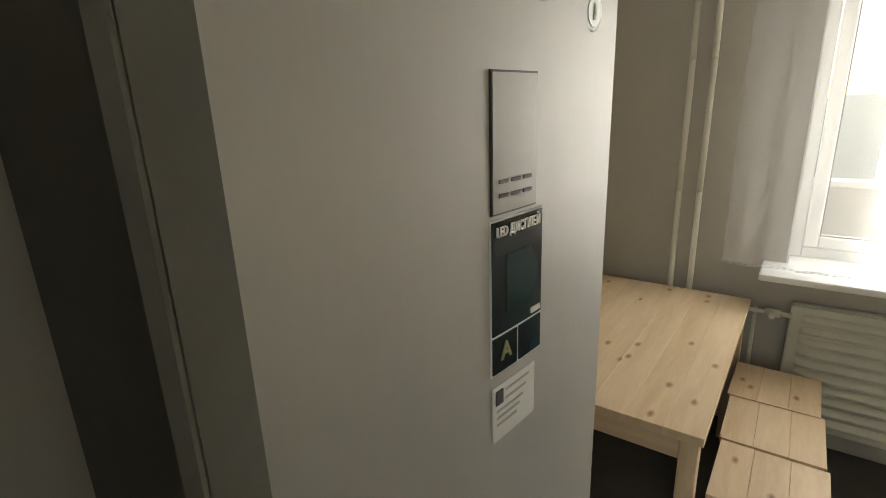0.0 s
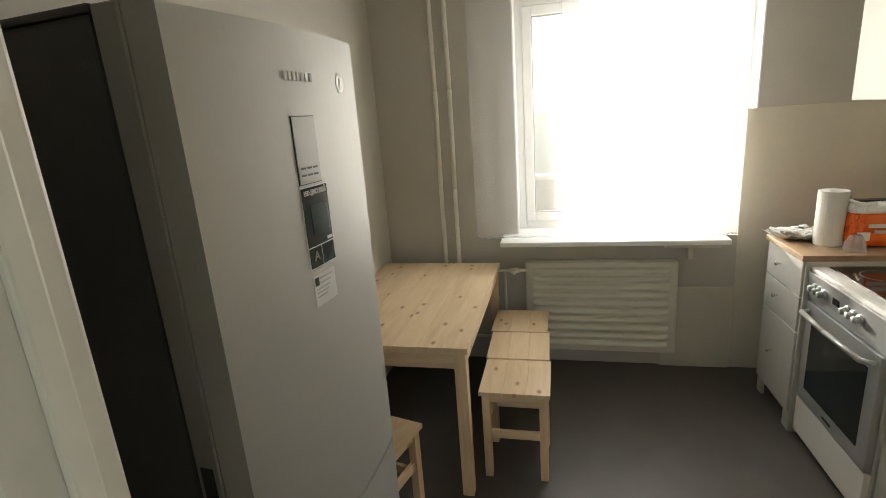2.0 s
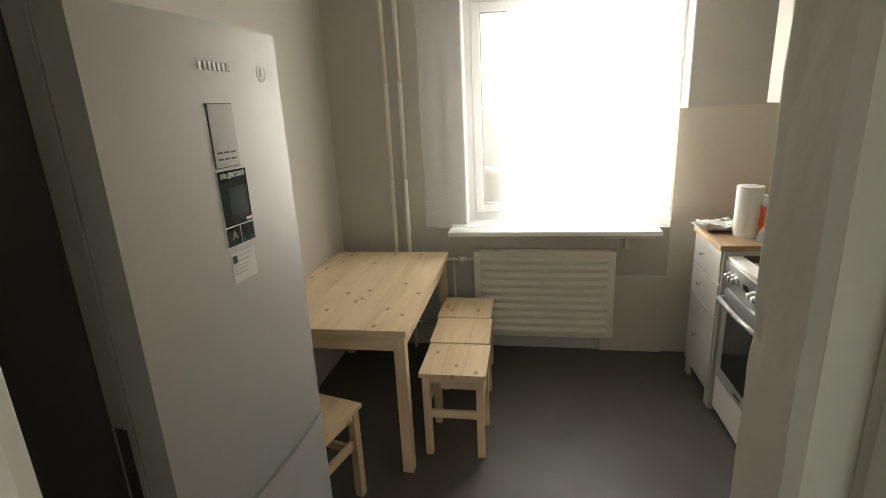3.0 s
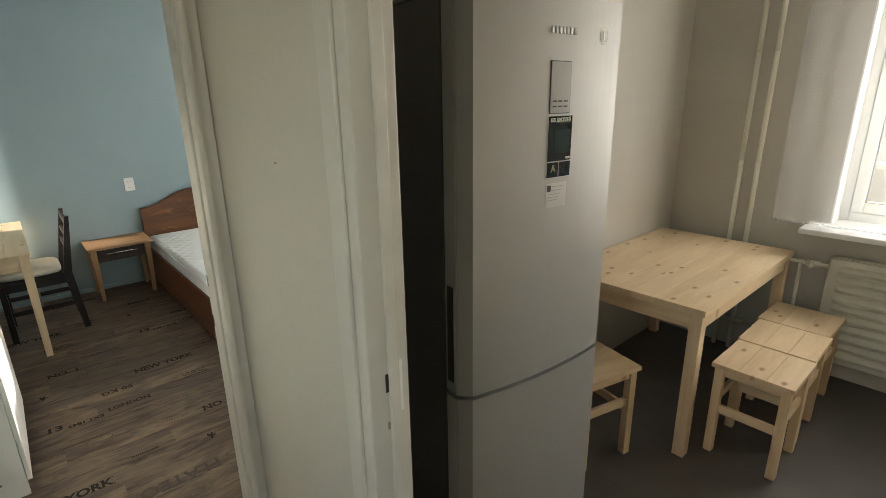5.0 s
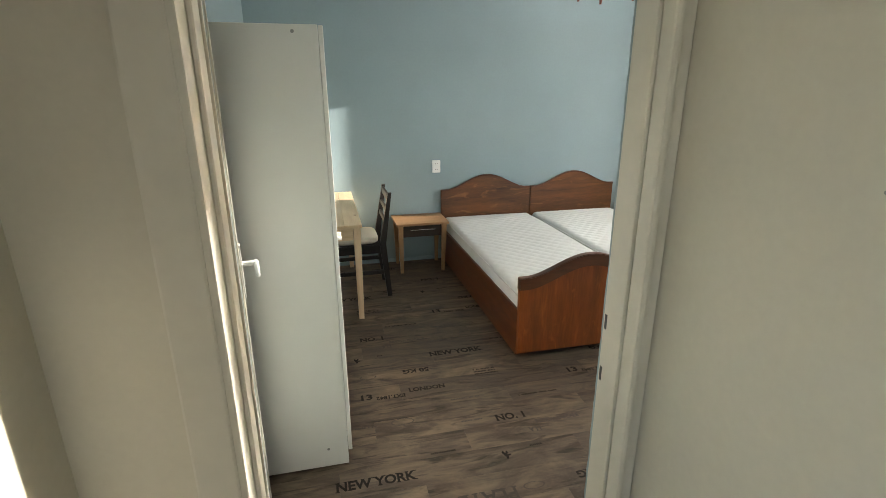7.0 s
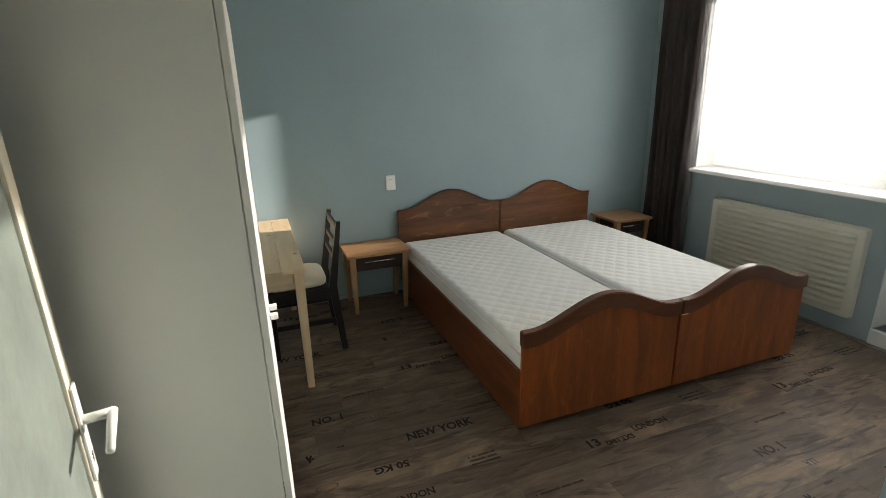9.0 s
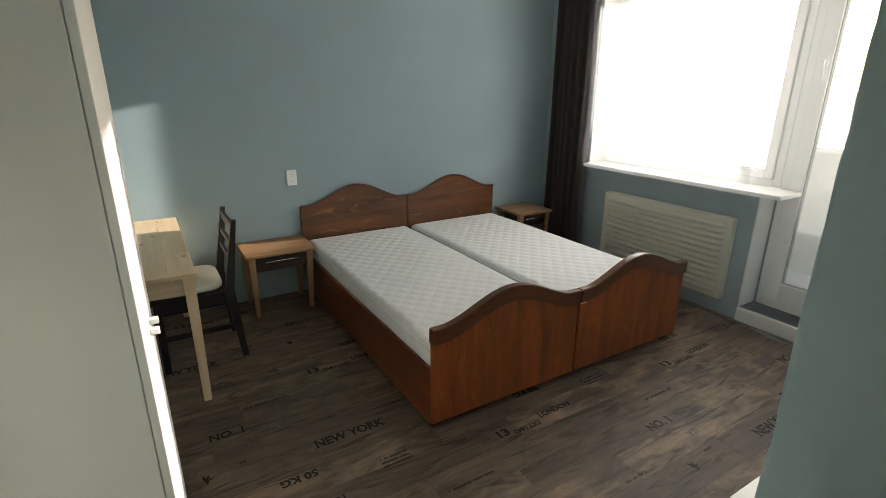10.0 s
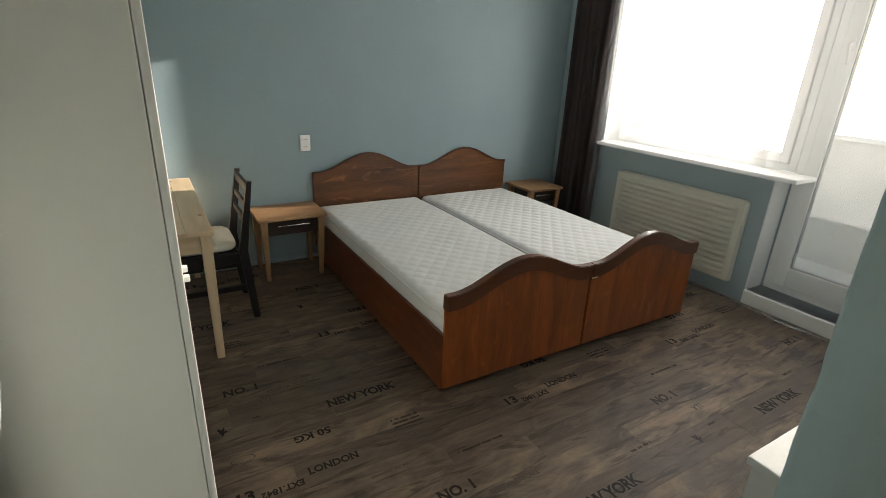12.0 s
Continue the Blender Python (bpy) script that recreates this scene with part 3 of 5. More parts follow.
part("strike_plate", box(B(), KD_X0 + 0.0352, 0.672, 0.985, KD_X0 + 0.0372, 0.70, 1.10, 0.001, 1), M_PAPER, kit_frame, "paint-smeared strike plate")
part("strike_hole", box(B(), KD_X0 + 0.0372, 0.658, 1.040, KD_X0 + 0.0390, 0.682, 1.080, 0.0006, 1), M_BLACK, kit_frame)
part("chipped_patch", box(B(), KD_X0 + 0.0352, 0.660, 0.955, KD_X0 + 0.0366, 0.678, 0.972, 0.0006, 1), M_WORKTOP, kit_frame, "patch of bare wood where paint is chipped")

# the kitchen frame's right side is painted over with the wall
for _o in kit_frame.children:
    if _o.data.vertices[0].co.x > 0.5:
        _o.data.materials[0] = M_KITCHEN


def rough_corner(name, cx, cy, lx, ly, z1, mat, label, depth, seed, radius=0.012):
    """Uneven plaster round the outer corner of a wall at (cx, cy); lx, ly: signed reach along each face."""
    sx, sy = math.copysign(1, lx), math.copysign(1, ly)
    n = 7
    prof = [(cx + lx, cy, 0, -sy)] + [(cx + sx * radius + (lx - sx * radius) * (1 - i / n), cy, 0, -sy) for i in range(1, n)]
    for i in range(5):
        q = math.pi / 2 * i / 4
        prof.append((cx + sx * radius * (1 - math.sin(q)), cy + sy * radius * (1 - math.cos(q)), -sx * math.sin(q), -sy * math.cos(q)))
    prof += [(cx, cy + sy * radius + (ly - sy * radius) * i / n, -sx, 0) for i in range(1, n + 1)]
    bm = B()
    last = len(prof) - 1
    nz = 150

    def at(u, v):
        k = round(u * last)
        x, y, nx, ny = prof[k]
        z = z1 * v
        if k in (0, last):
            off = -0.004
        else:
            c = noise.noise(Vector((x * 9 + seed, y * 9, z * 2.2))) * 0.6 + noise.noise(Vector((x * 40, y * 40 + seed, z * 26))) * 0.4
            chip = max(0.0, noise.noise(Vector((seed, 4.2, z * 13))) - 0.18) * (2.2 if 6 <= k <= 12 else 0.0)
            off = 0.0015 + depth * (c - chip)
        return (x + nx * off, y + ny * off, z)
    sheet(bm, last, nz, at)
    return structure(name, bm, mat, label, "wall")


rough_corner("wall_jamb_kitchen", 0.539, 0.83, 0.35, -0.112, ZC - 0.002, M_KITCHEN, "uneven beige plaster beside the kitchen door", 0.004, 1.7)
rough_corner("wall_jamb_bedroom", XW - 0.002, DOOR_Y1 - 0.003, 0.122, 0.40, DOOR_Z + 0.03, M_BLUE, "chipped pale blue plaster edge beside the bedroom door", 0.003, 5.3, 0.008)

# bedroom door leaf, open a little past a right angle
door_bed = tagged(thing("door_bedroom", "open white bedroom door with a lever handle", "door", (-1.055, DOOR_Y0 + 0.033, 0.012), rz=99.5), kind="structure")
L = 0.79
bm = B()
box(bm, -0.038, 0, 0, 0, 0.05, 2.0, 0.003)
box(bm, -0.038, L - 0.05, 0, 0, L, 2.0, 0.003)
box(bm, -0.038, 0.05, 0, 0, L - 0.05, 0.07, 0.003)
box(bm, -0.038, 0.05, 1.93, 0, L - 0.05, 2.0, 0.003)
part("leaf_frame", bm, M_FRAME, door_bed)
part("leaf_panel", box(B(), -0.033, 0.051, 0.071, -0.006, L - 0.051, 1.929, 0.002), M_PATTERN, door_bed, "green-grey mottled panel")
hn = part("handle", rod(rod(B(), (0.0, L - 0.028, 1.0), (0.052, L - 0.028, 1.0), 0.009), (0.050, L - 0.023, 1.0), (0.050, L - 0.138, 0.992), 0.009, 0.007), M_PVC, door_bed, "white lever handle", True)
part("back_plate", box(B(), 0.0005, L - 0.046, 0.88, 0.006, L - 0.010, 1.07, 0.003), M_PVC, door_bed)
part("keyhole", box(B(), 0.006, L - 0.032, 0.915, 0.0066, L - 0.024, 0.935), M_BLACK, door_bed)
part("latch", box(B(), -0.026, L, 0.985, -0.010, L + 0.008, 1.01, 0.002, 1), M_CHROME, door_bed)
for z in (0.25, 1.72):
    part("hinge", rod(B(), (0.003, -0.004, z), (0.003, -0.004, z + 0.08), 0.006), M_FRAME, door_bed, smooth=True)


# ---------------------------------------------------------------- windows
def window(name, x0, x1, z0, z1, y, label, sash=0.075, frame_w=0.05, bottom=0.0):
    w = tagged(new(name), label, "window", "", "structure")
    bm = B()
    d0, d1 = y, y + 0.07
    box(bm, x0, d0, z0, x0 + frame_w, d1, z1, 0.006)
    box(bm, x1 - frame_w, d0, z0, x1, d1, z1, 0.006)
    box(bm, x0 + frame_w, d0, z0, x1 - frame_w, d1, z0 + frame_w, 0.006)
    box(bm, x0 + frame_w, d0, z1 - frame_w, x1 - frame_w, d1, z1, 0.006)
    part("window_frame", bm, M_PVC, w)
    a0, a1, b0, b1 = x0 + frame_w + 0.003, x1 - frame_w - 0.003, z0 + frame_w + 0.003, z1 - frame_w - 0.003
    bm = B()
    d0, d1 = y - 0.015, y + 0.055
    box(bm, a0, d0, b0, a0 + sash, d1, b1, 0.008)
    box(bm, a1 - sash, d0, b0, a1, d1, b1, 0.008)
    box(bm, a0 + sash, d0, b0, a1 - sash, d1, b0 + sash + bottom, 0.008)
    box(bm, a0 + sash, d0, b1 - sash, a1 - sash, d1, b1, 0.008)
    sh = part("sash", bm, M_PVC, w)
    bm = B()
    g0, g1, h0, h1 = a0 + sash, a1 - sash, b0 + sash + bottom, b1 - sash
    box(bm, g0 - 0.001, y - 0.004, h0, g0 + 0.006, y + 0.03, h1)
    box(bm, g1 - 0.006, y - 0.004, h0, g1 + 0.001, y + 0.03, h1)
    box(bm, g0 + 0.006, y - 0.004, h0 - 0.001, g1 - 0.006, y + 0.03, h0 + 0.006)
    box(bm, g0 + 0.006, y - 0.004, h1 - 0.006, g1 - 0.006, y + 0.03, h1 + 0.001)
    part("gasket", bm, M_GREY, w)
    pane = part("pane", box(B(), g0, y + 0.012, h0, g1, y + 0.016, h1), M_GLASS, w)
    pane.visible_shadow = False
    return w


def lever(parent, x, y, z, flip=1):
    bm = B()
    box(bm, x - 0.014, y - 0.012, z - 0.035, x + 0.014, y, z + 0.035, 0.004)
    rod(bm, (x, y - 0.01, z), (x, y - 0.045, z), 0.009)
    rod(bm, (x, y - 0.043, z + 0.006), (x + 0.012 * flip, y - 0.040, z - 0.115), 0.010, 0.008)
    part("window_handle", bm, M_PVC, parent, "white lever handle", True)


win_k = window("window_kitchen", KW[0], KW[1], KW[2], KW[3], 3.70, "white plastic kitchen window, bright daylight outside", sash=0.055)
part("window_sill", box(B(), -0.17, 3.325, KW[2] - 0.03, 1.105, 3.70, KW[2], 0.008), M_PVC, win_k, "white window sill board")
win_b = window("window_bedroom", BW[0], BW[1] + 0.02, BW[2], BW[3], 3.66, "white plastic bedroom window over the radiator", sash=0.055)
part("window_sill", box(B(), -4.03, 3.395, BW[2] - 0.03, -2.40, 3.66, BW[2], 0.008), M_PVC, win_b, "white window sill board")
door_balc = window("door_balcony", BD[0] + 0.021, BD[1], BD[2], BW[3], 3.66, "white plastic glazed balcony door", sash=0.085, bottom=0.05)
lever(door_balc, BD[0] + 0.13, 3.645, 1.70)
part("threshold", box(B(), BD[0], YBW - 0.02, 0.0, BD[1], 3.66, BD[2], 0.01), M_PVC, door_balc)
_nl = thing("wall_nail", "small grey nail in the cream hall wall", "nail", (-0.534, YK0, 1.455))
part("shank", rod(B(), (0, 0, 0), (0, -0.004, 0.001), 0.0012, seg=8), M_GREY, _nl)
part("head", rod(B(), (0, -0.004, 0.001), (0, -0.005, 0.0012), 0.0026, seg=10), M_GREY, _nl)
# white lining of the reveals
_bm = B()
box(_bm, BW[0], YBW - 0.006, BW[2], BW[0] + 0.008, 3.66, BW[3])
box(_bm, BD[1] - 0.008, YBW - 0.006, BD[2], BD[1], 3.66, BW[3])
box(_bm, BD[0], YBW - 0.006, BD[2], BD[0] + 0.008, 3.66, BW[2] - 0.031)
box(_bm, BW[0] + 0.008, YBW - 0.006, BW[3] - 0.008, BD[1] - 0.008, 3.66, BW[3])
structure("trim_bedroom_reveal", _bm, M_PVC, "white lining of the window reveal", "trim")
_bm = B()
box(_bm, KW[0], YKW - 0.004, KW[2], KW[0] + 0.008, 3.70, KW[3])
box(_bm, KW[1] - 0.008, YKW - 0.004, KW[2], KW[1], 3.70, KW[3])
box(_bm, KW[0] + 0.008, YKW - 0.004, KW[3] - 0.008, KW[1] - 0.008, 3.70, KW[3])
structure("trim_kitchen_reveal", _bm, M_PVC, "white lining of the window reveal", "trim")

# bracket and plaster remnant under the kitchen sill
_bm = B()
box(_bm, 0.80, YKW - 0.05, 0.79, 1.11, YKW - 0.002, 0.845, 0.006)
box(_bm, 0.93, YKW - 0.045, 0.72, 0.955, YKW - 0.002, 0.79, 0.003)
structure("sill_bracket", _bm, M_KPANEL, "rough bracket strip under the window sill", "bracket")

# made-up window, out of view, round the side fill lamp
added_win_s = tagged(new("window_hall_side"), "added white framed window in the unseen part of the long hall wall", "window", "", "structure")
_bm = B()
for x0, x1, z0, z1 in ((-0.20, -0.15, 0.90, 2.10), (0.55, 0.60, 0.90, 2.10), (-0.15, 0.55, 0.90, 0.95), (-0.15, 0.55, 2.05, 2.10)):
    box(_bm, x0, YS - 0.11, z0, x1, YS - 0.05, z1, 0.005)
part("window_frame", _bm, M_PVC, added_win_s)
_pn = part("pane", box(B(), -0.15, YS - 0.085, 0.95, 0.55, YS - 0.081, 2.05), M_GLASS, added_win_s)
_pn.visible_shadow = False
# unseen window frame added round the end fill's opening
added_win_h = tagged(new("window_hall"), "added white framed window in the unseen hall end wall", "window", "", "structure")
_bm = B()
for y0, y1, z0, z1 in ((-0.31, -0.26, 0.90, 2.10), (0.44, 0.49, 0.90, 2.10), (-0.26, 0.44, 0.90, 0.95), (-0.26, 0.44, 2.05, 2.10)):
    box(_bm, XHE + 0.05, y0, z0, XHE + 0.11, y1, z1, 0.005)
part("window_frame", _bm, M_PVC, added_win_h)
_pn = part("pane", box(B(), XHE + 0.081, -0.26, 0.95, XHE + 0.085, 0.44, 2.05), M_GLASS, added_win_h)
_pn.visible_shadow = False

# ---------------------------------------------------------------- outside: loggia and distance
structure("loggia_floor", box(B(), XB - 0.3, YOUT, -0.25, XE + 0.3, 5.15, -0.05), M_CONCRETE, "pale concrete loggia floor", "floor")
_bm = B()
box(_bm, XB - 0.3, 5.05, -0.05, XE + 0.3, 5.15, 1.03)
structure("loggia_parapet", _bm, M_CONCRETE, "white plastered loggia parapet", "parapet")
_lg = tagged(new("loggia_glazing"), "white framed loggia glazing on the parapet", "glazing", "", "structure")
part("rail", box(B(), XB - 0.3, 5.02, 1.03, XE + 0.3, 5.18, 1.07, 0.004), M_PVC, _lg)
part("rail", box(B(), XB - 0.3, 5.06, 2.66, XE + 0.3, 5.14, 2.74, 0.004), M_PVC, _lg)
for _x in (-4.6, -3.3, -1.95, -0.62, 0.33, 1.95):
    part("mullion", box(B(), _x - 0.025, 5.07, 1.07, _x + 0.025, 5.13, 2.66, 0.004), M_PVC, _lg)
structure("ground", box(B(), -900, 6.5, -9.2, 900, 1800, -9.0), M_GROUND, "distant ground far below the windows", "ground")


# ---------------------------------------------------------------- radiators and pipes
def radiator(name, x0, x1, z0, z1, y_back, ribs, label, deep=0.045):
    """Pressed steel panel radiator with long horizontal ribs."""
    r = thing(name, label, "radiator", (x0, y_back, z0))
    w, h = x1 - x0, z1 - z0
    part("back_panel", box(B(), 0, -0.085, 0, w, -0.06, h, 0.008), M_ENAMEL, r)
    bm = B()
    box(bm, 0, -0.115, 0, w, -0.086, h, 0.010)
    part("front_panel", bm, M_ENAMEL, r)
    for i in range(ribs):
        z = 0.055 + (h - 0.11) * i / (ribs - 1)
        bm = B()
        hh = (h - 0.11) / (ribs - 1) * 0.40

        def at(u, v, z=z, hh=hh):
            x = 0.045 + (w - 0.09) * u
            e = min(1.0, min(u, 1 - u) * 18)
            return (x, -0.114 - 0.030 * math.sin(math.pi * v) ** 0.7 * e, z + (v - 0.5) * 2 * hh)
        sheet(bm, 26, 6, at)
        part("rib", bm, M_ENAMEL, r, smooth=True)
    part("top_grille", box(B(), 0.02, -0.10, h, w - 0.02, -0.065, h + 0.006, 0.002), M_ENAMEL, r)
    for x in (0.10, w - 0.10):
        part("bracket", box(B(), x - 0.02, -0.062, h * 0.2, x + 0.02, -0.001, h * 0.85, 0.003), M_ENAMEL, r)
    return r


rad_k = radiator("radiator", -0.035, 0.878, 0.108, 0.710, YKW + 0.05, 10, "cream ribbed panel radiator under the kitchen window")
rad_b = radiator("radiator", -3.77, -2.67, 0.12, 0.70, YBW + 0.06, 12, "cream panel radiator under the bedroom window")

pipes = thing("heating_pipes", "pair of cream painted vertical heating pipes", "pipe", (-0.5, 3.5, 0))
for x in (-0.553, -0.463):
    bm = B()
    tube(bm, [(x + 0.5, 0, 0), (x + 0.5, 0, 1.2), (x + 0.5 + 0.004, 0.004, 1.8), (x + 0.5, 0, ZC)], 0.0135)
    part("riser", bm, M_ENAMEL, pipes, smooth=True)
for x in (-0.553, -0.463):
    part("collar", rod(B(), (x + 0.5, 0, 0.56), (x + 0.5, 0, 0.60), 0.019), M_ENAMEL, pipes, smooth=True)
bm = tube(B(), [(0.037, 0, 0.66), (0.15, -0.02, 0.66), (0.40, -0.045, 0.67), (0.475, -0.045, 0.67)], 0.011)
part("supply_branch", bm, M_ENAMEL, pipes, smooth=True)
bm = B()
rod(bm, (0.37, -0.045, 0.67), (0.43, -0.045, 0.67), 0.018)
rod(bm, (0.40, -0.045, 0.67), (0.40, -0.10, 0.67), 0.013)
part("valve", bm, M_ENAMEL, pipes, smooth=True)
bm = tube(B(), [(-0.053, 0, 0.20), (0.10, -0.02, 0.20), (0.42, -0.04, 0.20), (0.475, -0.045, 0.20)], 0.011)
part("return_branch", bm, M_ENAMEL, pipes, smooth=True)
bm = tube(B(), [(0.33, 0.03, 0.0), (0.33, 0.03, 0.66)], 0.009)
part("drop_pipe", bm, M_ENAMEL, pipes, smooth=True)


# ---------------------------------------------------------------- curtains
def curtain(name, mat, x0, x1, y, z0, z1, waves, depth, label, seed=0, ragged=0.0, nv=14, lean=0.0, sweep=0.0, fold=None, fold_mat=None):
    c = thing(name, label, "curtain", ((x0 + x1) / 2, y, z0))
    bm = B()
    w, h = x1 - x0, z1 - z0

    def at(u, v):
        x = -w / 2 + w * u
        ph = waves * 2 * math.pi * u
        dd = depth * (math.sin(ph + seed) + 0.45 * math.sin(2.3 * ph + seed * 2)) * (0.55 + 0.45 * (1 - v))
        n = noise.noise(Vector((u * 6 + seed, v * 2, seed)))
        z = h * v
        if v == 0:
            z += ragged * noise.noise(Vector((u * 14 + seed, 3.1, 0)))
        return (x + lean * (1 - v) + 0.006 * n, dd + 0.012 * n - sweep * (1 - v) ** 3 * (1 + 0.5 * math.sin(ph * 0.31)), z)
    sheet(bm, max(24, int(waves * 12)), nv, at)
    part("fabric", bm, mat, c, smooth=True)
    if fold:
        hem = [Vector(at(i / 60, 0)) + Vector((0, 0, 0.006)) for i in range(61)]
        part("hem", tube(B(), hem, 0.005, 6), mat, c, "stitched hem", True)
    if fold:
        fx0, fx1, fz = fold
        u0, u1, v0 = (fx0 - x0) / w, (fx1 - x0) / w, (fz - z0) / h

        def doubled(u, v):
            p = Vector(at(u0 + (u1 - u0) * u, v0 + (1 - v0) * v))
            hem = 0.035 * noise.noise(Vector((u * 7 + seed, 8.2, 0))) if v == 0 else 0.0
            return p + Vector((0.012 * math.sin(9 * u + seed), 0.018, 0.004 + hem))
        bm = sheet(B(), max(24, int(waves * 12)), nv, doubled)
        part("fabric_fold", bm, fold_mat or mat, c, smooth=True)
    return c


curtain("sheer_curtain", M_SHEER_K, -0.325, 1.15, 3.405, 0.893, 2.50, 7, 0.009, "short white sheer kitchen curtain before the window", 1.3, 0.008, fold=(0.19, 1.12, 0.915), fold_mat=M_SHEER_FOLD)
curtain("sheer_curtain", M_SHEER, -4.03, -1.20, 3.368, 0.01, 2.50, 9, 0.007, "long white sheer curtain before the balcony window", 0.4, 0.010, sweep=-0.02, fold=(-3.95, -2.60, 0.935), fold_mat=M_SHEER_THIN)
dark_c = curtain("dark_curtain", M_CURTAIN, -4.475, -4.00, 3.385, 0.02, 2.50, 5, 0.030, "dark brown floor-length curtain drawn aside", 2.1, 0.0)
_r = thing("curtain_rail", "white ceiling curtain rail in the bedroom", "curtain rail", (-2.9, 3.38, 2.50))
part("track", box(B(), -1.71, -0.07, 0.0, 1.7, 0.03, 0.058, 0.004), M_PVC, _r)
_r = thing("curtain_rail", "white ceiling curtain rail in the kitchen", "curtain rail", (0.43, 3.40, 2.50))
part("track", box(B(), -0.85, -0.03, 0.0, 0.85, 0.03, 0.058, 0.004), M_PVC, _r)


# ---------------------------------------------------------------- kitchen things
def fridge():
    f = thing("fridge", "tall silver fridge-freezer with dark grey sides and stickers", "fridge", (-0.339, 0.998, 0), rz=-6)
    D, W, H, S = 0.58, 0.580, 1.825, 0.795
    dy = 0.007
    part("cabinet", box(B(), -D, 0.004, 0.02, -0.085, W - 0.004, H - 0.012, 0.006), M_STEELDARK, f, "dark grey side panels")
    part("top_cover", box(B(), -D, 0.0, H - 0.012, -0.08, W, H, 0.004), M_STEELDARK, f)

    def door(z0, z1, nm):
        bm = B()
        n = 20
        prof = [(-0.072, 0.0), (-0.030, 0.0)]
        for i in range(n + 1):
            u = i / n
            y = W * u
            e = max(0.0, 1 - min(u, 1 - u) * W / 0.022)
            prof.append((0.026 * (1 - (2 * u - 1) ** 2) - 0.022 * e * e, y))
        prof += [(-0.030, W), (-0.072, W)]
        vs0 = [bm.verts.new((x, y, z0)) for x, y in prof]
        vs1 = [bm.verts.new((x, y, z1)) for x, y in prof]
        k = len(prof)
        for i in range(k):
            bm.faces.new((vs0[i], vs0[(i + 1) % k], vs1[(i + 1) % k], vs1[i]))
        bm.faces.new(vs1)
        bm.faces.new(vs0[::-1])
        ob = part(nm, bm, M_STEEL, f)
        ob.data.materials.append(M_DOOREDGE)
        for p in ob.data.polygons:
            if p.center.y < 0.021 and abs(p.normal.z) < 0.5:
                p.material_index = 1
        return ob
    for z0, z1 in ((S + 0.006, H - 0.004), (0.06, S - 0.006)):
        part("door_edge", box(B(), -0.071, -0.004, z0 + 0.001, -0.024, 0.001, z1 - 0.001, 0.002, 1), M_DOOREDGE, f, "dark grey door edge")
    up = door(S + 0.006, H - 0.004, "fridge_door")
    lo = door(0.06, S - 0.006, "freezer_door")
    part("door_gasket", box(B(), -0.086, 0.012, 0.07, -0.0725, W - 0.012, H - 0.02), M_BLACK, f)
    part("hand_recess", box(B(), -0.062, -0.0055, S + 0.04, -0.035, 0.0, S + 0.32, 0.002), M_BLACK, f)
    part("plinth", box(B(), -D + 0.02, 0.02, 0.0, -0.05, W - 0.02, 0.055, 0.004), M_BLACK, f)
    front = 0.0265

    def fx(y):
        u = y / W
        return 0.026 * (1 - (2 * u - 1) ** 2)

    def plate(nm, y0, y1, z0, z1, mat, off, label="", parent=up, bev=0.0):
        bm = B()
        k = 6
        y0, y1 = y0 + dy, y1 + dy
        a = [[bm.verts.new((fx(y0 + (y1 - y0) * i / k) + off, y0 + (y1 - y0) * i / k, z)) for z in (z0, z1)] for i in range(k + 1)]
        for i in range(k):
            bm.faces.new((a[i][0], a[i + 1][0], a[i + 1][1], a[i][1]))
        ext = bmesh.ops.extrude_face_region(bm, geom=bm.faces[:])
        bmesh.ops.translate(bm, verts=[v for v in ext["geom"] if isinstance(v, bmesh.types.BMVert)], vec=(-0.0012, 0, 0))
        return part(nm, bm, mat, parent, label)
    disp = plate("display", 0.250, 0.326, 1.540, 1.667, M_STEELDARK, 0.0014, "thin dark outlined display window")
    plate("display_field", 0.252, 0.324, 1.542, 1.665, M_DISPLAY, 0.0026, parent=disp)
    for z in (1.556, 1.569):
        for y in (0.260, 0.280, 0.300):
            plate("touch_mark", y, y + 0.014, z, z + 0.0035, M_STEELDARK, 0.0036, parent=disp)
    st = plate("sticker", 0.248, 0.340, 1.376, 1.536, M_STICKER, 0.0014, "large dark energy sticker with a thin grey border")
    plate("sticker_field", 0.250, 0.338, 1.420, 1.534, M_LABEL_DARK, 0.0026, parent=st)
    plate("sticker_picture", 0.272, 0.328, 1.440, 1.500, M_LABEL_TEAL, 0.0036, parent=st)
    plate("sticker_mark", 0.316, 0.334, 1.424, 1.430, M_PAPER, 0.0042, parent=st)
    plate("sticker_field", 0.250, 0.291, 1.378, 1.417, M_LABEL_DARK, 0.0026, parent=st)
    plate("sticker_field", 0.295, 0.338, 1.378, 1.417, M_LABEL_BLUE, 0.0026, parent=st)
    base = f.matrix_world
    face = lambda y, z, o: base @ Matrix.Translation((fx(y + dy) + o, y + dy, z)) @ pose(0, 0, 0, 90, 0, 90)
    bpy.context.view_layer.update()
    words("sticker_text", "LED ДИСПЛЕЙ", 0.0135, M_PAPER, face(0.292, 1.524, 0.0042), st, length=0.074)
    words("sticker_text", "A", 0.026, M_YELLOW, face(0.270, 1.400, 0.0042), st)
    wl = plate("white_sticker", 0.251, 0.329, 1.298, 1.362, M_STICKER, 0.0014, "white paper data sticker")
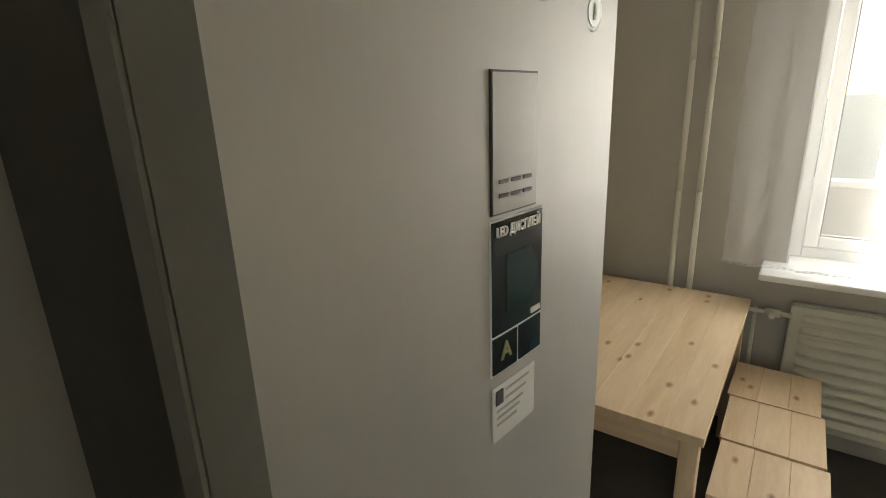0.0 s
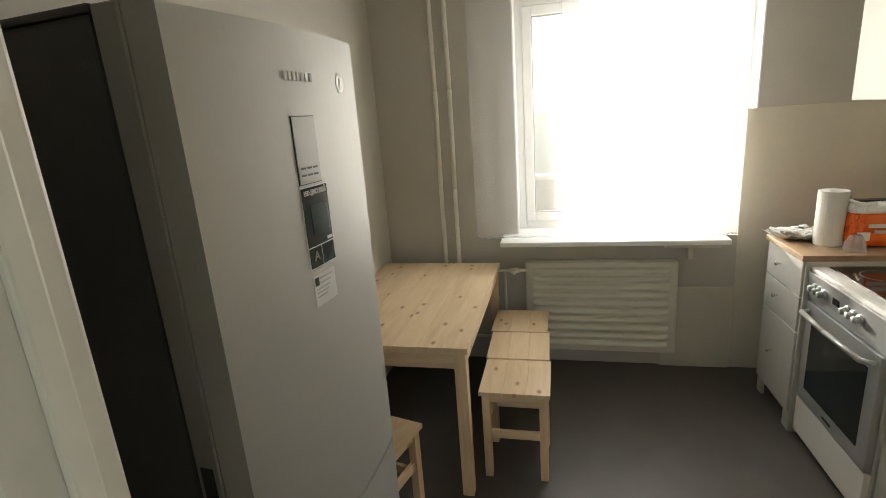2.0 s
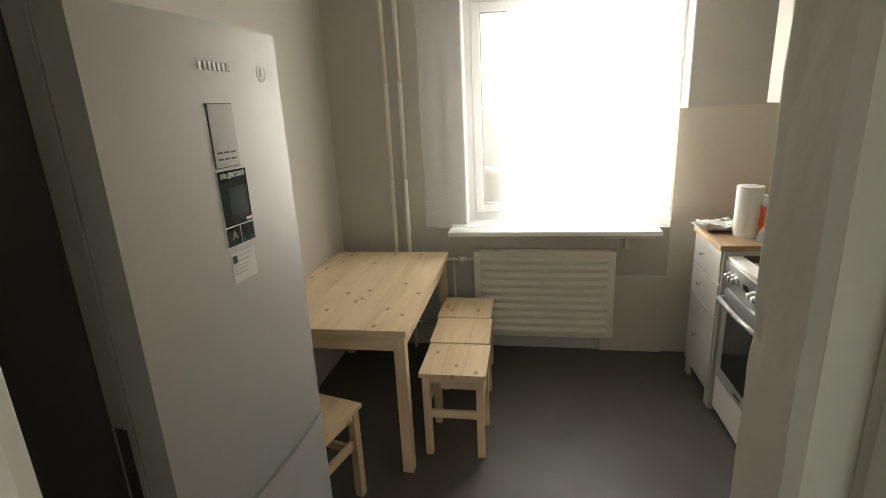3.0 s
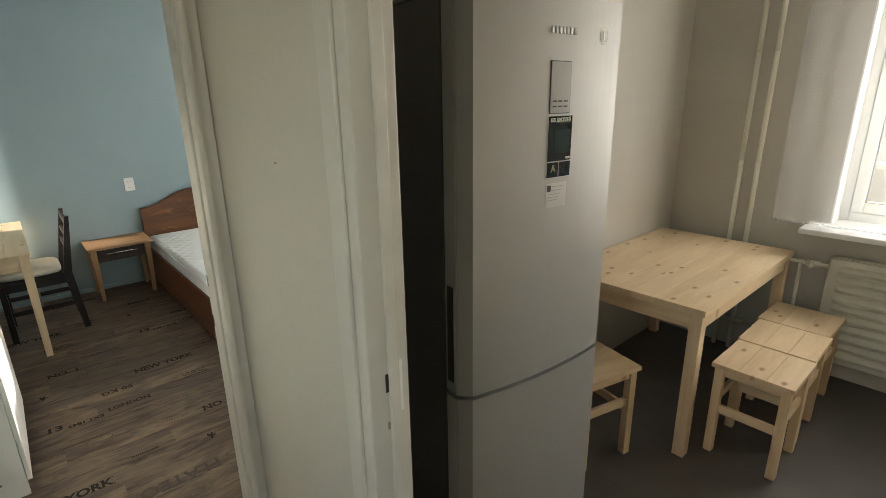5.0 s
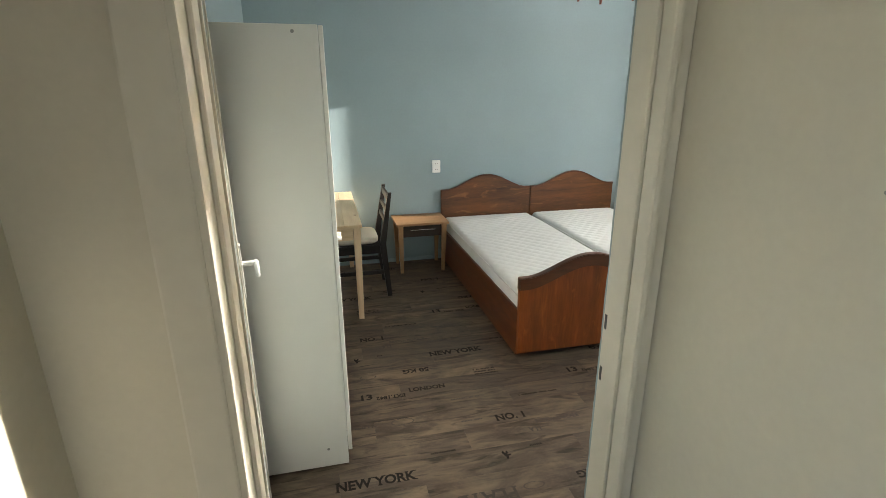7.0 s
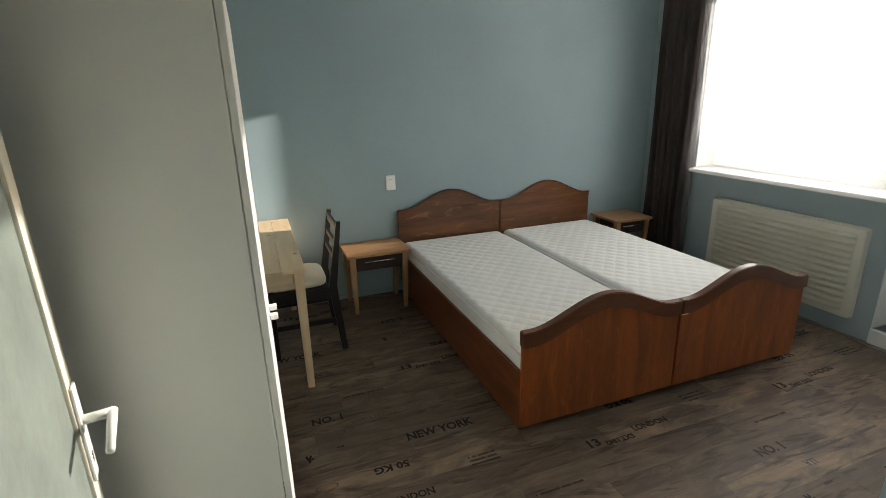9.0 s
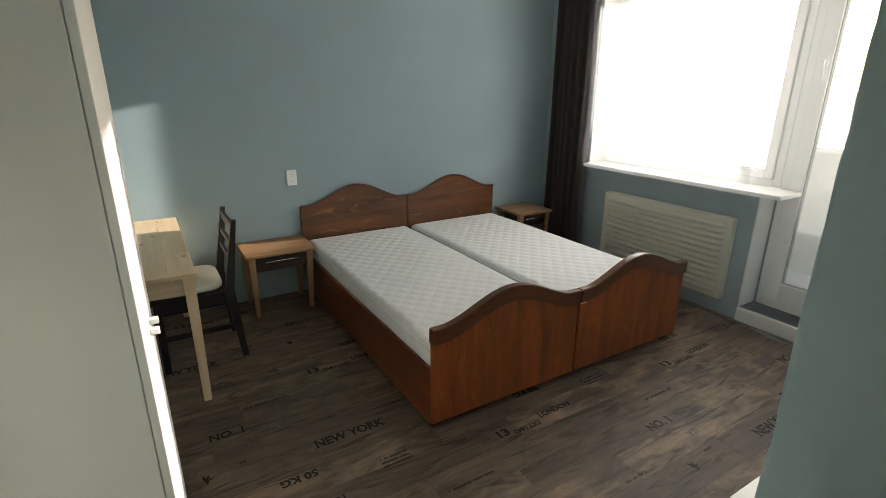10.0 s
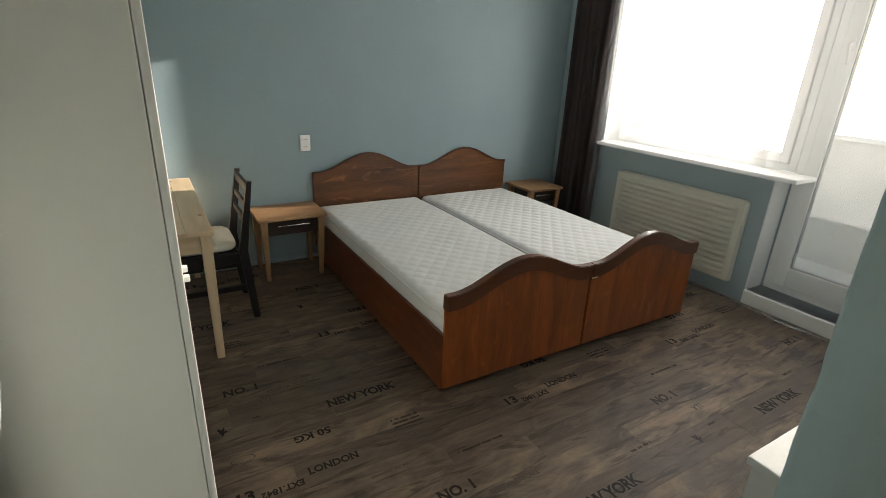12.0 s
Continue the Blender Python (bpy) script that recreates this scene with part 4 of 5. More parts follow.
    for i, z in enumerate((1.352, 1.342, 1.332, 1.324, 1.316)):
        plate("printed_line", 0.272 if i < 2 else 0.257, 0.316 - 0.006 * i, z, z + 0.0022, M_PALEPRINT, 0.0026, parent=wl)
    plate("printed_block", 0.255, 0.267, 1.341, 1.357, M_STEELDARK, 0.0026, parent=wl)
    # raised maker's badge as plain bars, and a round foil mark
    for i in range(7):
        part("badge_bar", box(B(), fx(0.29) - 0.002, dy + 0.247 + 0.0132 * i, 1.728, fx(0.29) + 0.0035, dy + 0.256 + 0.0132 * i, 1.745, 0.001, 1), M_CHROME, up)
    rd = rod(B(), (fx(0.461) - 0.001, 0.461, 1.732), (fx(0.461) + 0.0012, 0.461, 1.732), 0.020, seg=24)
    part("round_foil_mark", rd, M_BAG, up)
    rd = rod(B(), (fx(0.461), 0.461, 1.732), (fx(0.461) + 0.0022, 0.461, 1.732), 0.015, seg=24)
    part("round_foil_field", rd, M_STOVESILVER, up)
    plate("round_foil_bar", 0.451, 0.457, 1.724, 1.741, M_PAPER, 0.003)
    return f


fridge()


def pine_table(x0, y0, x1, y1, z, label, group=""):
    """Solid pine table: a top of boards, an apron and four square legs."""
    t = thing("pine_table", label, "table", ((x0 + x1) / 2, (y0 + y1) / 2, 0))
    w, d = x1 - x0, y1 - y0
    n = 7
    for i in range(n):
        a = -w / 2 + w * i / n
        bm = box(B(), a + 0.0003, -d / 2, z - 0.028, a + w / n - 0.0003, d / 2, z, 0.0008, 1)
        part("board", bm, M_PINE_Y, t)
    lg = 0.052
    ix, iy = w / 2 - 0.012, d / 2 - 0.012
    for sx in (-1, 1):
        for sy in (-1, 1):
            bm = box(B(), sx * ix - (lg if sx > 0 else 0), sy * iy - (lg if sy > 0 else 0), 0, sx * ix + (0 if sx > 0 else lg), sy * iy + (0 if sy > 0 else lg), z - 0.028, 0.004)
            part("leg", bm, M_PINE_Z, t)
    for s in (-1, 1):
        c = s * (iy - 0.020)
        part("apron", box(B(), -ix + lg, c - 0.010, z - 0.106, ix - lg, c + 0.010, z - 0.029, 0.002, 1), M_PINE_X, t)
        c = s * (ix - 0.020)
        part("apron", box(B(), c - 0.010, -iy + lg, z - 0.106, c + 0.010, iy - lg, z - 0.029, 0.002, 1), M_PINE_Y, t)
    return t


pine_table(-0.945, 2.222, -0.187, 3.425, 0.73, "pale solid pine dining table with dark knots")


def stool(loc, rz=0):
    s = thing("pine_stool", "small square pine stool with stretchers", "stool", loc, "pine stools by the table", rz)
    W, D, Z = 0.315, 0.315, 0.45
    for i in range(3):
        a = -W / 2 + W * i / 3
        part("seat_board", box(B(), a + 0.0003, -D / 2, Z - 0.02, a + W / 3 - 0.0003, D / 2, Z, 0.0012, 1), M_PINE_Y, s)
    e, g = W / 2 - 0.012, 0.036
    for sx in (-1, 1):
        for sy in (-1, 1):
            part("leg", box(B(), sx * e - (g if sx > 0 else 0), sy * e - (g if sy > 0 else 0), 0, sx * e + (0 if sx > 0 else g), sy * e + (0 if sy > 0 else g), Z - 0.02, 0.003), M_PINE_Z, s)
    for q in (-1, 1):
        c = q * (e - 0.018)
        part("rail", box(B(), -e + g, c - 0.009, Z - 0.06, e - g, c + 0.009, Z - 0.021, 0.002, 1), M_PINE_X, s)
        part("rail", box(B(), c - 0.009, -e + g, Z - 0.06, c + 0.009, e - g, Z - 0.021, 0.002, 1), M_PINE_Y, s)
        part("stretcher", box(B(), -e + g, c - 0.009, 0.205, e - g, c + 0.009, 0.245, 0.002, 1), M_PINE_X, s)
        part("stretcher", box(B(), c - 0.009, -e + g, 0.255, c + 0.009, e - g, 0.295, 0.002, 1), M_PINE_Y, s)
    return s


first = stool((-0.022, 2.517, 0))
copy_thing(first, pose(-0.032, 2.846, 0, 0, 0, 0.7))
copy_thing(first, pose(-0.045, 3.170, 0, 0, 0, -0.6))
copy_thing(first, pose(-0.561, 1.991, 0, 0, 0, -14.5))


def knob(parent, x, y, z):
    bm = rod(B(), (x, y, z), (x - 0.014, y, z), 0.004)
    rod(bm, (x - 0.012, y, z), (x - 0.024, y, z), 0.008, 0.010)
    part("knob", bm, M_CHROME, parent, "small metal knob", True)


def drawer_unit():
    c = thing("drawer_cabinet", "white three-drawer kitchen base cabinet with metal knobs", "cabinet", (1.275, 2.905, 0))
    D, W, H = 0.61, 0.40, 0.89
    part("body", box(B(), 0.02, 0.0, 0.10, D, W, H, 0.002, 1), M_CAB, c)
    for z0, z1, zk in ((0.712, H - 0.004, 0.805), (0.535, 0.707, 0.635), (0.10, 0.530, 0.325)):
        d = part("drawer_front", box(B(), 0.0, 0.003, z0, 0.0195, W - 0.003, z1, 0.002, 1), M_CAB, c)
        knob(d, 0.0, 0.235, zk)
    for y in (0.0, W - 0.06):
        part("foot", box(B(), 0.01, y, 0.0, 0.028, y + 0.06, 0.099, 0.002, 1), M_CAB, c)
    part("side_panel", box(B(), 0.008, -0.016, 0.0, D, -0.0005, H, 0.002, 1), M_CAB, c)
    return c


drawer_unit()
_w = thing("worktop", "beech-coloured worktop with pale edge beside the stove", "worktop", (1.262, 2.888, 0.891))
part("slab", box(B(), 0.0, 0.0, 0.0, 0.645, 0.425, 0.028, 0.003), M_WORKTOP, _w)


def stove():
    s = thing("stove", "white freestanding electric stove with glass oven door", "stove", (1.30, 2.30, 0))
    W, D, H = 0.585, 0.60, 0.87
    part("body", box(B(), 0.025, 0.0, 0.03, D, W, H - 0.02, 0.004), M_WHITE, s)
    part("top_rim", box(B(), 0.0, -0.002, H - 0.020, D, W + 0.002, H, 0.006), M_WHITE, s)
    hb = part("hob", box(B(), 0.06, 0.02, H + 0.0005, D - 0.03, W - 0.02, H + 0.006, 0.002, 1), M_HOB, s, "black glass hob")
    for x, y, r in ((0.19, 0.16, 0.09), (0.19, 0.43, 0.072), (0.43, 0.16, 0.072), (0.43, 0.43, 0.09)):
        bm = B()
        bmesh.ops.create_cone(bm, cap_ends=False, segments=40, radius1=r, radius2=r - 0.003, depth=0.0006, matrix=Matrix.Translation((x, y, H + 0.0064)))
        part("cooking_zone", bm, M_GREY, hb)
    bm = B()
    bar(bm, (0.018, W / 2, 0.715), (0.004, W / 2, H - 0.021), 0.030, W - 0.01)
    cp = part("control_panel", bm, M_STOVESILVER, s, "silver control panel")
    for i, y in enumerate((0.515, 0.475, 0.435, 0.25, 0.205, 0.16)):
        bm = rod(B(), (-0.004, y, 0.79), (-0.012, y, 0.789), 0.022, seg=20)
        rod(bm, (-0.012, y, 0.789), (-0.034, y, 0.787), 0.016, 0.014, seg=20)
        part("control_knob", bm, M_STOVESILVER, cp, smooth=True)
    part("clock", box(B(), -0.008, 0.315, 0.775, -0.002, 0.365, 0.805, 0.001, 1), M_BLACK, cp)
    dr = part("oven_door", box(B(), -0.004, 0.008, 0.225, 0.0245, W - 0.008, 0.708, 0.005), M_STOVESILVER, s, "silver oven door")
    part("oven_window", box(B(), -0.0065, 0.075, 0.295, -0.0035, W - 0.075, 0.635, 0.001, 1), M_OVENGLASS, dr, "dark oven window")
    part("maker_mark", box(B(), -0.0055, 0.26, 0.250, -0.0035, 0.33, 0.262), M_BLACK, dr)
    bm = B()
    pts = [(-0.004, 0.035, 0.668), (-0.045, 0.06, 0.672), (-0.058, W / 2, 0.676), (-0.045, W - 0.06, 0.672), (-0.004, W - 0.035, 0.668)]
    tube(bm, pts, 0.011)
    part("oven_handle", bm, M_STOVESILVER, dr, "curved bar handle", True)
    part("storage_drawer", box(B(), 0.0, 0.006, 0.035, 0.0245, W - 0.006, 0.218, 0.004), M_WHITE, s)
    for y in (0.05, W - 0.05):
        part("foot", rod(B(), (0.08, y, 0), (0.08, y, 0.031), 0.018), M_BLACK, s)
    return s


stove()
_c = thing("base_cabinet", "white kitchen base cabinet next to the stove", "cabinet", (1.325, 1.70, 0))
part("body", box(B(), 0.02, 0.0, 0.10, 0.58, 0.585, 0.875, 0.002, 1), M_CAB, _c)
part("door", box(B(), 0.0, 0.003, 0.105, 0.0195, 0.582, 0.872, 0.002, 1), M_CAB, _c)
part("plinth", box(B(), 0.06, 0.0, 0.0, 0.075, 0.585, 0.099, 0.001, 1), M_CAB, _c)
_w = thing("worktop", "short beech-coloured worktop on the base cabinet", "worktop", (1.312, 1.69, 0.876))
part("slab", box(B(), 0.0, 0.0, 0.0, 0.595, 0.605, 0.028, 0.003), M_WORKTOP, _w)


def wall_cabinet(loc, w, d, h, label, knob_at=None):
    c = thing("wall_cabinet", label, "cabinet", loc)
    part("body", box(B(), 0.02, 0.0, 0.0, d, w, h, 0.002, 1), M_CAB, c)
    dr = part("door", box(B(), 0.0, 0.002, 0.002, 0.0195, w - 0.002, h - 0.002, 0.002, 1), M_CAB, c)
    if knob_at:
        knob(dr, 0.0, *knob_at)
    return c


wall_cabinet((1.50, 2.775, 1.585), 0.385, 0.405, 0.80, "white wall cabinet with a small knob over the worktop", (0.06, 0.055))
wall_cabinet((1.50, 2.28, 1.735), 0.40, 0.405, 0.65, "short white wall cabinet above the stove")

# paper roll, wrapped rolls, carrier bag
_p = thing("paper_towel_roll", "white kitchen paper roll standing on the worktop", "paper roll", (1.452, 3.10, 0.9195))
bm = B()
bmesh.ops.create_cone(bm, cap_ends=False, segments=32, radius1=0.062, radius2=0.062, depth=0.26, matrix=Matrix.Translation((0, 0, 0.13)))
bmesh.ops.create_circle(bm, cap_ends=False, segments=32, radius=0.020, matrix=Matrix.Translation((0, 0, 0.26)))
bmesh.ops.create_circle(bm, cap_ends=False, segments=32, radius=0.062, matrix=Matrix.Translation((0, 0, 0.26)))
bmesh.ops.remove_doubles(bm, verts=bm.verts[:], dist=0.0002)
top = [e for e in bm.edges if all(abs(v.co.z - 0.26) < 1e-4 for v in e.verts)]
bmesh.ops.bridge_loops(bm, edges=top)
part("roll", bm, M_PAPER, _p)
part("core", rod(B(), (0, 0, 0.001), (0, 0, 0.245), 0.0195, seg=24), M_WORKTOP, _p)

_p = thing("toilet_paper_pack", "orange printed plastic pack of toilet paper rolls", "toilet paper", (1.640, 3.075, 0.9195))
bm = B()


def _pack(u, v, z0=0.0, h=0.180, top=1.0):
    a = 2 * math.pi * u
    f = lambda c: math.copysign(abs(c) ** 0.30, c)
    s = (1 - abs(2 * v - 1) ** 9) ** 0.30 if 0 < v < 1 else 0.02
    n = noise.fractal(Vector((math.cos(a) * 5, math.sin(a) * 5, (v * h + z0) * 30)), 0.7, 2.1, 3) * 0.0055
    dent = 0.010 * abs(math.cos(1.5 * math.pi * math.cos(a)))
    k = s * (1 - (1 - top) * v)
    return ((0.150 + n) * f(math.cos(a)) * k, (0.085 + n - dent) * f(math.sin(a)) * k, z0 + h * v + 2 * n * v)


sheet(bm, 60, 22, _pack)
bmesh.ops.remove_doubles(bm, verts=bm.verts[:], dist=0.0005)
part("wrapper", bm, M_ORANGE, _p)
bm = sheet(B(), 60, 12, lambda u, v: _pack(u, v, 0.160, 0.042, 0.90))
part("clear_top", bm, M_BAG, _p, "translucent white film top")
for x in (-0.095, 0.0, 0.095):
    for y in (-0.036, 0.036):
        part("white_roll", rod(B(), (x, y, 0.120), (x, y, 0.207), 0.033, seg=20), M_PAPER, _p)
bd = part("printed_badge", box(B(), 0.02, -0.0905, 0.030, 0.095, -0.083, 0.062, 0.003), M_NAVY, _p)
part("printed_bar", box(B(), 0.032, -0.0915, 0.041, 0.082, -0.0906, 0.051), M_PAPER, bd)
for x, z, w, h in ((-0.085, 0.100, 0.105, 0.018), (-0.060, 0.074, 0.075, 0.014), (-0.125, 0.040, 0.050, 0.040), (0.085, 0.095, 0.030, 0.030)):
    part("printed_field", box(B(), x, -0.0895, z, x + w, -0.082, z + h, 0.002), M_PAPER, _p)
part("dark_strap", box(B(), -0.09, 0.0, 0.190, 0.11, 0.06, 0.212, 0.006), M_BLACK, _p)

_p = thing("plastic_bag", "crumpled thin white plastic carrier bag on the worktop", "bag", (1.385, 3.21, 0.9195))
bm = B()


def _bag(u, v):
    a = 2 * math.pi * u
    r = math.sin(math.pi * (0.03 + 0.94 * v)) ** 0.6
    n = noise.fractal(Vector((math.cos(a) * 2.2, math.sin(a) * 2.2, v * 3.5)), 0.6, 2.2, 4)
    return ((0.145 + 0.045 * n) * r * math.cos(a), (0.085 + 0.03 * n) * r * math.sin(a), max(0.0, 0.055 * v + 0.022 * n * r))


sheet(bm, 56, 18, _bag)
part("film", bm, M_BAG, _p, smooth=False)
_p = thing("plastic_wrapper", "clear thin plastic wrapper beside the orange pack", "wrapper", (1.50, 2.965, 0.9195))
bm = B()
sheet(bm, 28, 8, lambda u, v: ((0.045 + 0.008 * noise.noise(Vector((math.cos(6.283 * u) * 2, math.sin(6.283 * u) * 2, v * 3)))) * math.cos(6.283 * u) * (1 - 0.55 * v * v), (0.045 + 0.008 * noise.noise(Vector((math.cos(6.283 * u) * 2, math.sin(6.283 * u) * 2, v * 3 + 4)))) * math.sin(6.283 * u) * (1 - 0.55 * v * v), 0.075 * v))
part("film", bm, M_CLEARFILM, _p, smooth=True)

_s = thing("wall_socket", "white double power socket on the kitchen wall", "socket", (XK, 2.60, 0.92))
part("plate", box(B(), 0.0, -0.04, -0.04, 0.011, 0.04, 0.04, 0.004), M_PVC, _s)
part("insert", rod(B(), (0.010, 0, 0), (0.0125, 0, 0), 0.026, seg=20), M_PVC, _s)


# ---------------------------------------------------------------- bedroom things
def wave(u, low, high):
    """Outline of one bed end: a low shoulder, a crown, a low shoulder."""
    return low + (high - low) * (0.5 - 0.5 * math.cos(2 * math.pi * min(max((u - 0.06) / 0.88, 0), 1))) ** 0.85


def wavy_board(x0, x1, y0, y1, z0, low, high, drop=None):
    bm = B()
    n = 36
    ring = []
    for i in range(n + 1):
        u = i / n
        zt = wave(u, low, high)
        zb = z0 if drop is None else zt - drop
        y = y0 + (y1 - y0) * u
        ring.append([bm.verts.new(p) for p in ((x0, y, zb), (x1, y, zb), (x1, y, zt), (x0, y, zt))])
    for a, b in zip(ring, ring[1:]):
        for k in range(4):
            bm.faces.new((a[k], b[k], b[(k + 1) % 4], a[(k + 1) % 4]))
    bm.faces.new(ring[0])
    bm.faces.new(ring[-1][::-1])
    bmesh.ops.recalc_face_normals(bm, faces=bm.faces[:])
    sharp = [e for e in bm.edges if e.calc_face_angle(0) > 0.9]
    bmesh.ops.bevel(bm, geom=sharp, offset=0.004, segments=2, affect="EDGES")
    return bm


def bed(y0, label, chipped=False):
    b = thing("single_bed", label, "bed", (-4.605, y0, 0), "pair of beds")
    W, L = 0.898, 2.01
    part("headboard", wavy_board(0.0, 0.022, 0.002, W, 0.10, 0.682, 0.812), M_MAHOG_Y, b)
    part("headboard_edge", wavy_board(0.023, 0.034, 0.002, W, 0, 0.684, 0.815, 0.012), M_CAP, b)
    part("footboard", wavy_board(L - 0.028, L - 0.006, 0.002, W, 0.045, 0.530, 0.645), M_MAHOG_Z, b)
    part("footboard_cap", wavy_board(L - 0.036, L + 0.008, 0.001, W + 0.001, 0, 0.538, 0.655, 0.075), M_CAP, b, "darker curved cap rail")
    for y in (0.004, W - 0.022):
        part("side_rail", box(B(), 0.03, y, 0.03, L - 0.029, y + 0.018, 0.325, 0.003), M_MAHOG_X, b)
    if chipped:
        part("chipped_edge", box(B(), L - 0.0055, 0.006, 0.452, L - 0.003, 0.05, 0.459, 0.001, 1), M_PINE_Y, b, "pale chip in the veneer")
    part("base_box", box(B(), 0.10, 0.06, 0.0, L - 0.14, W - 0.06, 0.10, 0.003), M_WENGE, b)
    part("slat_base", box(B(), 0.035, 0.023, 0.22, L - 0.033, W - 0.023, 0.26), M_PINE_X, b)
    return b


def mattress(x0, x1, y0, y1, z0, h):
    t = thing("mattress", "white quilted mattress without bedding", "mattress", (x0, y0, z0), "pair of mattresses")
    w, d = x1 - x0, y1 - y0
    bm = B()
    nx, ny = 250, 112

    def at(u, v):
        x, y = w * u, d * v
        e = min(x, w - x, y, d - y)
        edge = min(1.0, e / 0.035)
        rnd = (1 - (1 - edge) ** 2) ** 0.5
        p, q = (x / 0.055 + y / 0.047), (x / 0.055 - y / 0.047)
        puff = abs(math.sin(math.pi * p * 0.5)) ** 0.5 * abs(math.sin(math.pi * q * 0.5)) ** 0.5
        z = h - 0.035 * (1 - rnd) + 0.0055 * puff * edge + 0.010 * noise.noise(Vector((x * 2, y * 2, 1)))
        return (x, y, z)
    sheet(bm, nx, ny, at)
    rim = [v for v in bm.verts if v.is_boundary]
    edges = [e for e in bm.edges if e.is_boundary]
    ext = bmesh.ops.extrude_edge_only(bm, edges=edges)
    for v in ext["geom"]:
        if isinstance(v, bmesh.types.BMVert):
            v.co.z = 0.0
    part("quilted_cover", bm, M_MATTRESS, t, smooth=True)
    bm = B()
    c = [(0.004, 0.004, h - 0.03), (w - 0.004, 0.004, h - 0.03), (w - 0.004, d - 0.004, h - 0.03), (0.004, d - 0.004, h - 0.03), (0.004, 0.004, h - 0.03)]
    tube(bm, c, 0.006, 8)
    part("piping", bm, M_MATTRESS, t, smooth=True)
    return t


bed(1.042, "dark reddish-brown veneered single bed with wavy ends")
bed(1.944, "dark reddish-brown veneered single bed pushed against its twin", True)
mattress(-4.565, -2.645, 1.068, 1.918, 0.261, 0.165)
mattress(-4.565, -2.645, 1.970, 2.818, 0.261, 0.165)


def nightstand(y0, y1, label):
    n = thing("nightstand", label, "nightstand", (-4.60, y0, 0), "bedside tables")
    W, D, Z = y1 - y0, 0.365, 0.465
    part("top", box(B(), 0.0, 0.0, Z - 0.022, D, W, Z, 0.004), M_OAK, n)
    for x in (0.035, D - 0.035):
        for y in (0.04, W - 0.04):
            bm = bar(B(), (x + (-0.014 if x > 0.1 else 0.0), y + (0.018 if y < W / 2 else -0.018) * 0.4, 0.0), (x, y, Z - 0.0225), 0.026, 0.026, 0.044, 0.044)
            part("leg", bm, M_OAKZ, n)
    part("drawer_box", box(B(), 0.06, 0.065, Z - 0.125, D - 0.045, W - 0.065, Z - 0.023, 0.002, 1), M_WENGE, n)
    dr = part("drawer_front", box(B(), D - 0.0445, 0.064, Z - 0.128, D - 0.028, W - 0.064, Z - 0.026, 0.002, 1), M_WENGE, n, "dark drawer front")
    bm = rod(B(), (D - 0.014, W / 2 - 0.11, Z - 0.062), (D - 0.014, W / 2 + 0.11, Z - 0.062), 0.0055)
    for s in (-0.10, 0.10):
        rod(bm, (D - 0.029, W / 2 + s, Z - 0.062), (D - 0.013, W / 2 + s, Z - 0.062), 0.004)
    part("bar_handle", bm, M_CHROME, dr, "silver bar handle", True)
    return n


nightstand(0.565, 1.036, "oak-topped bedside table with a dark drawer by the bed")
nightstand(2.885, 3.275, "oak-topped bedside table beside the dark curtain")


def wardrobe():
    w = thing("wardrobe", "tall plain white two-door wardrobe by the bedroom door", "wardrobe", (-1.943, YS + 0.006, 0))
    W, D, H = 0.79, 0.557, 1.782
    part("side_panel", box(B(), -0.016, 0.0, 0.012, 0.0, D - 0.018, H, 0.0015, 1), M_WHITE, w)
    part("side_panel", box(B(), -W, 0.0, 0.012, -W + 0.016, D - 0.018, H, 0.0015, 1), M_WHITE, w)
    part("top_panel", box(B(), -W + 0.0165, 0.0, H - 0.018, -0.0165, D - 0.018, H - 0.001, 0.001, 1), M_WHITE, w)
    part("plinth", box(B(), -W + 0.0165, D - 0.07, 0.012, -0.0165, D - 0.055, 0.075, 0.001, 1), M_WHITE, w)
    part("back_panel", box(B(), -W + 0.0165, 0.001, 0.03, -0.0165, 0.006, H - 0.02), M_WHITE, w)
    for x0, x1, k in ((-W / 2 + 0.0015, -0.001, -W / 2 + 0.035), (-W + 0.001, -W / 2 - 0.0015, -W / 2 - 0.035)):
        d = part("door", box(B(), x0, D - 0.0165, 0.08, x1, D, H - 0.002, 0.0015, 1), M_WHITE, w)
        bm = box(B(), k - 0.012, D, 0.93, k + 0.012, D + 0.024, 0.945, 0.003)
        part("handle", bm, M_PVC, d, "small white pull tab")
    for z in (0.10, H - 0.022):
        part("screw_cap", rod(B(), (0.0, D - 0.10, z), (0.0012, D - 0.10, z), 0.006), M_GREY, w)
    for y in (0.03, D - 0.06):
        for x in (-0.03, -W + 0.03):
            part("foot", rod(B(), (x, y, 0.0), (x, y, 0.0125), 0.012), M_PVC, w)
    return w


wardrobe()


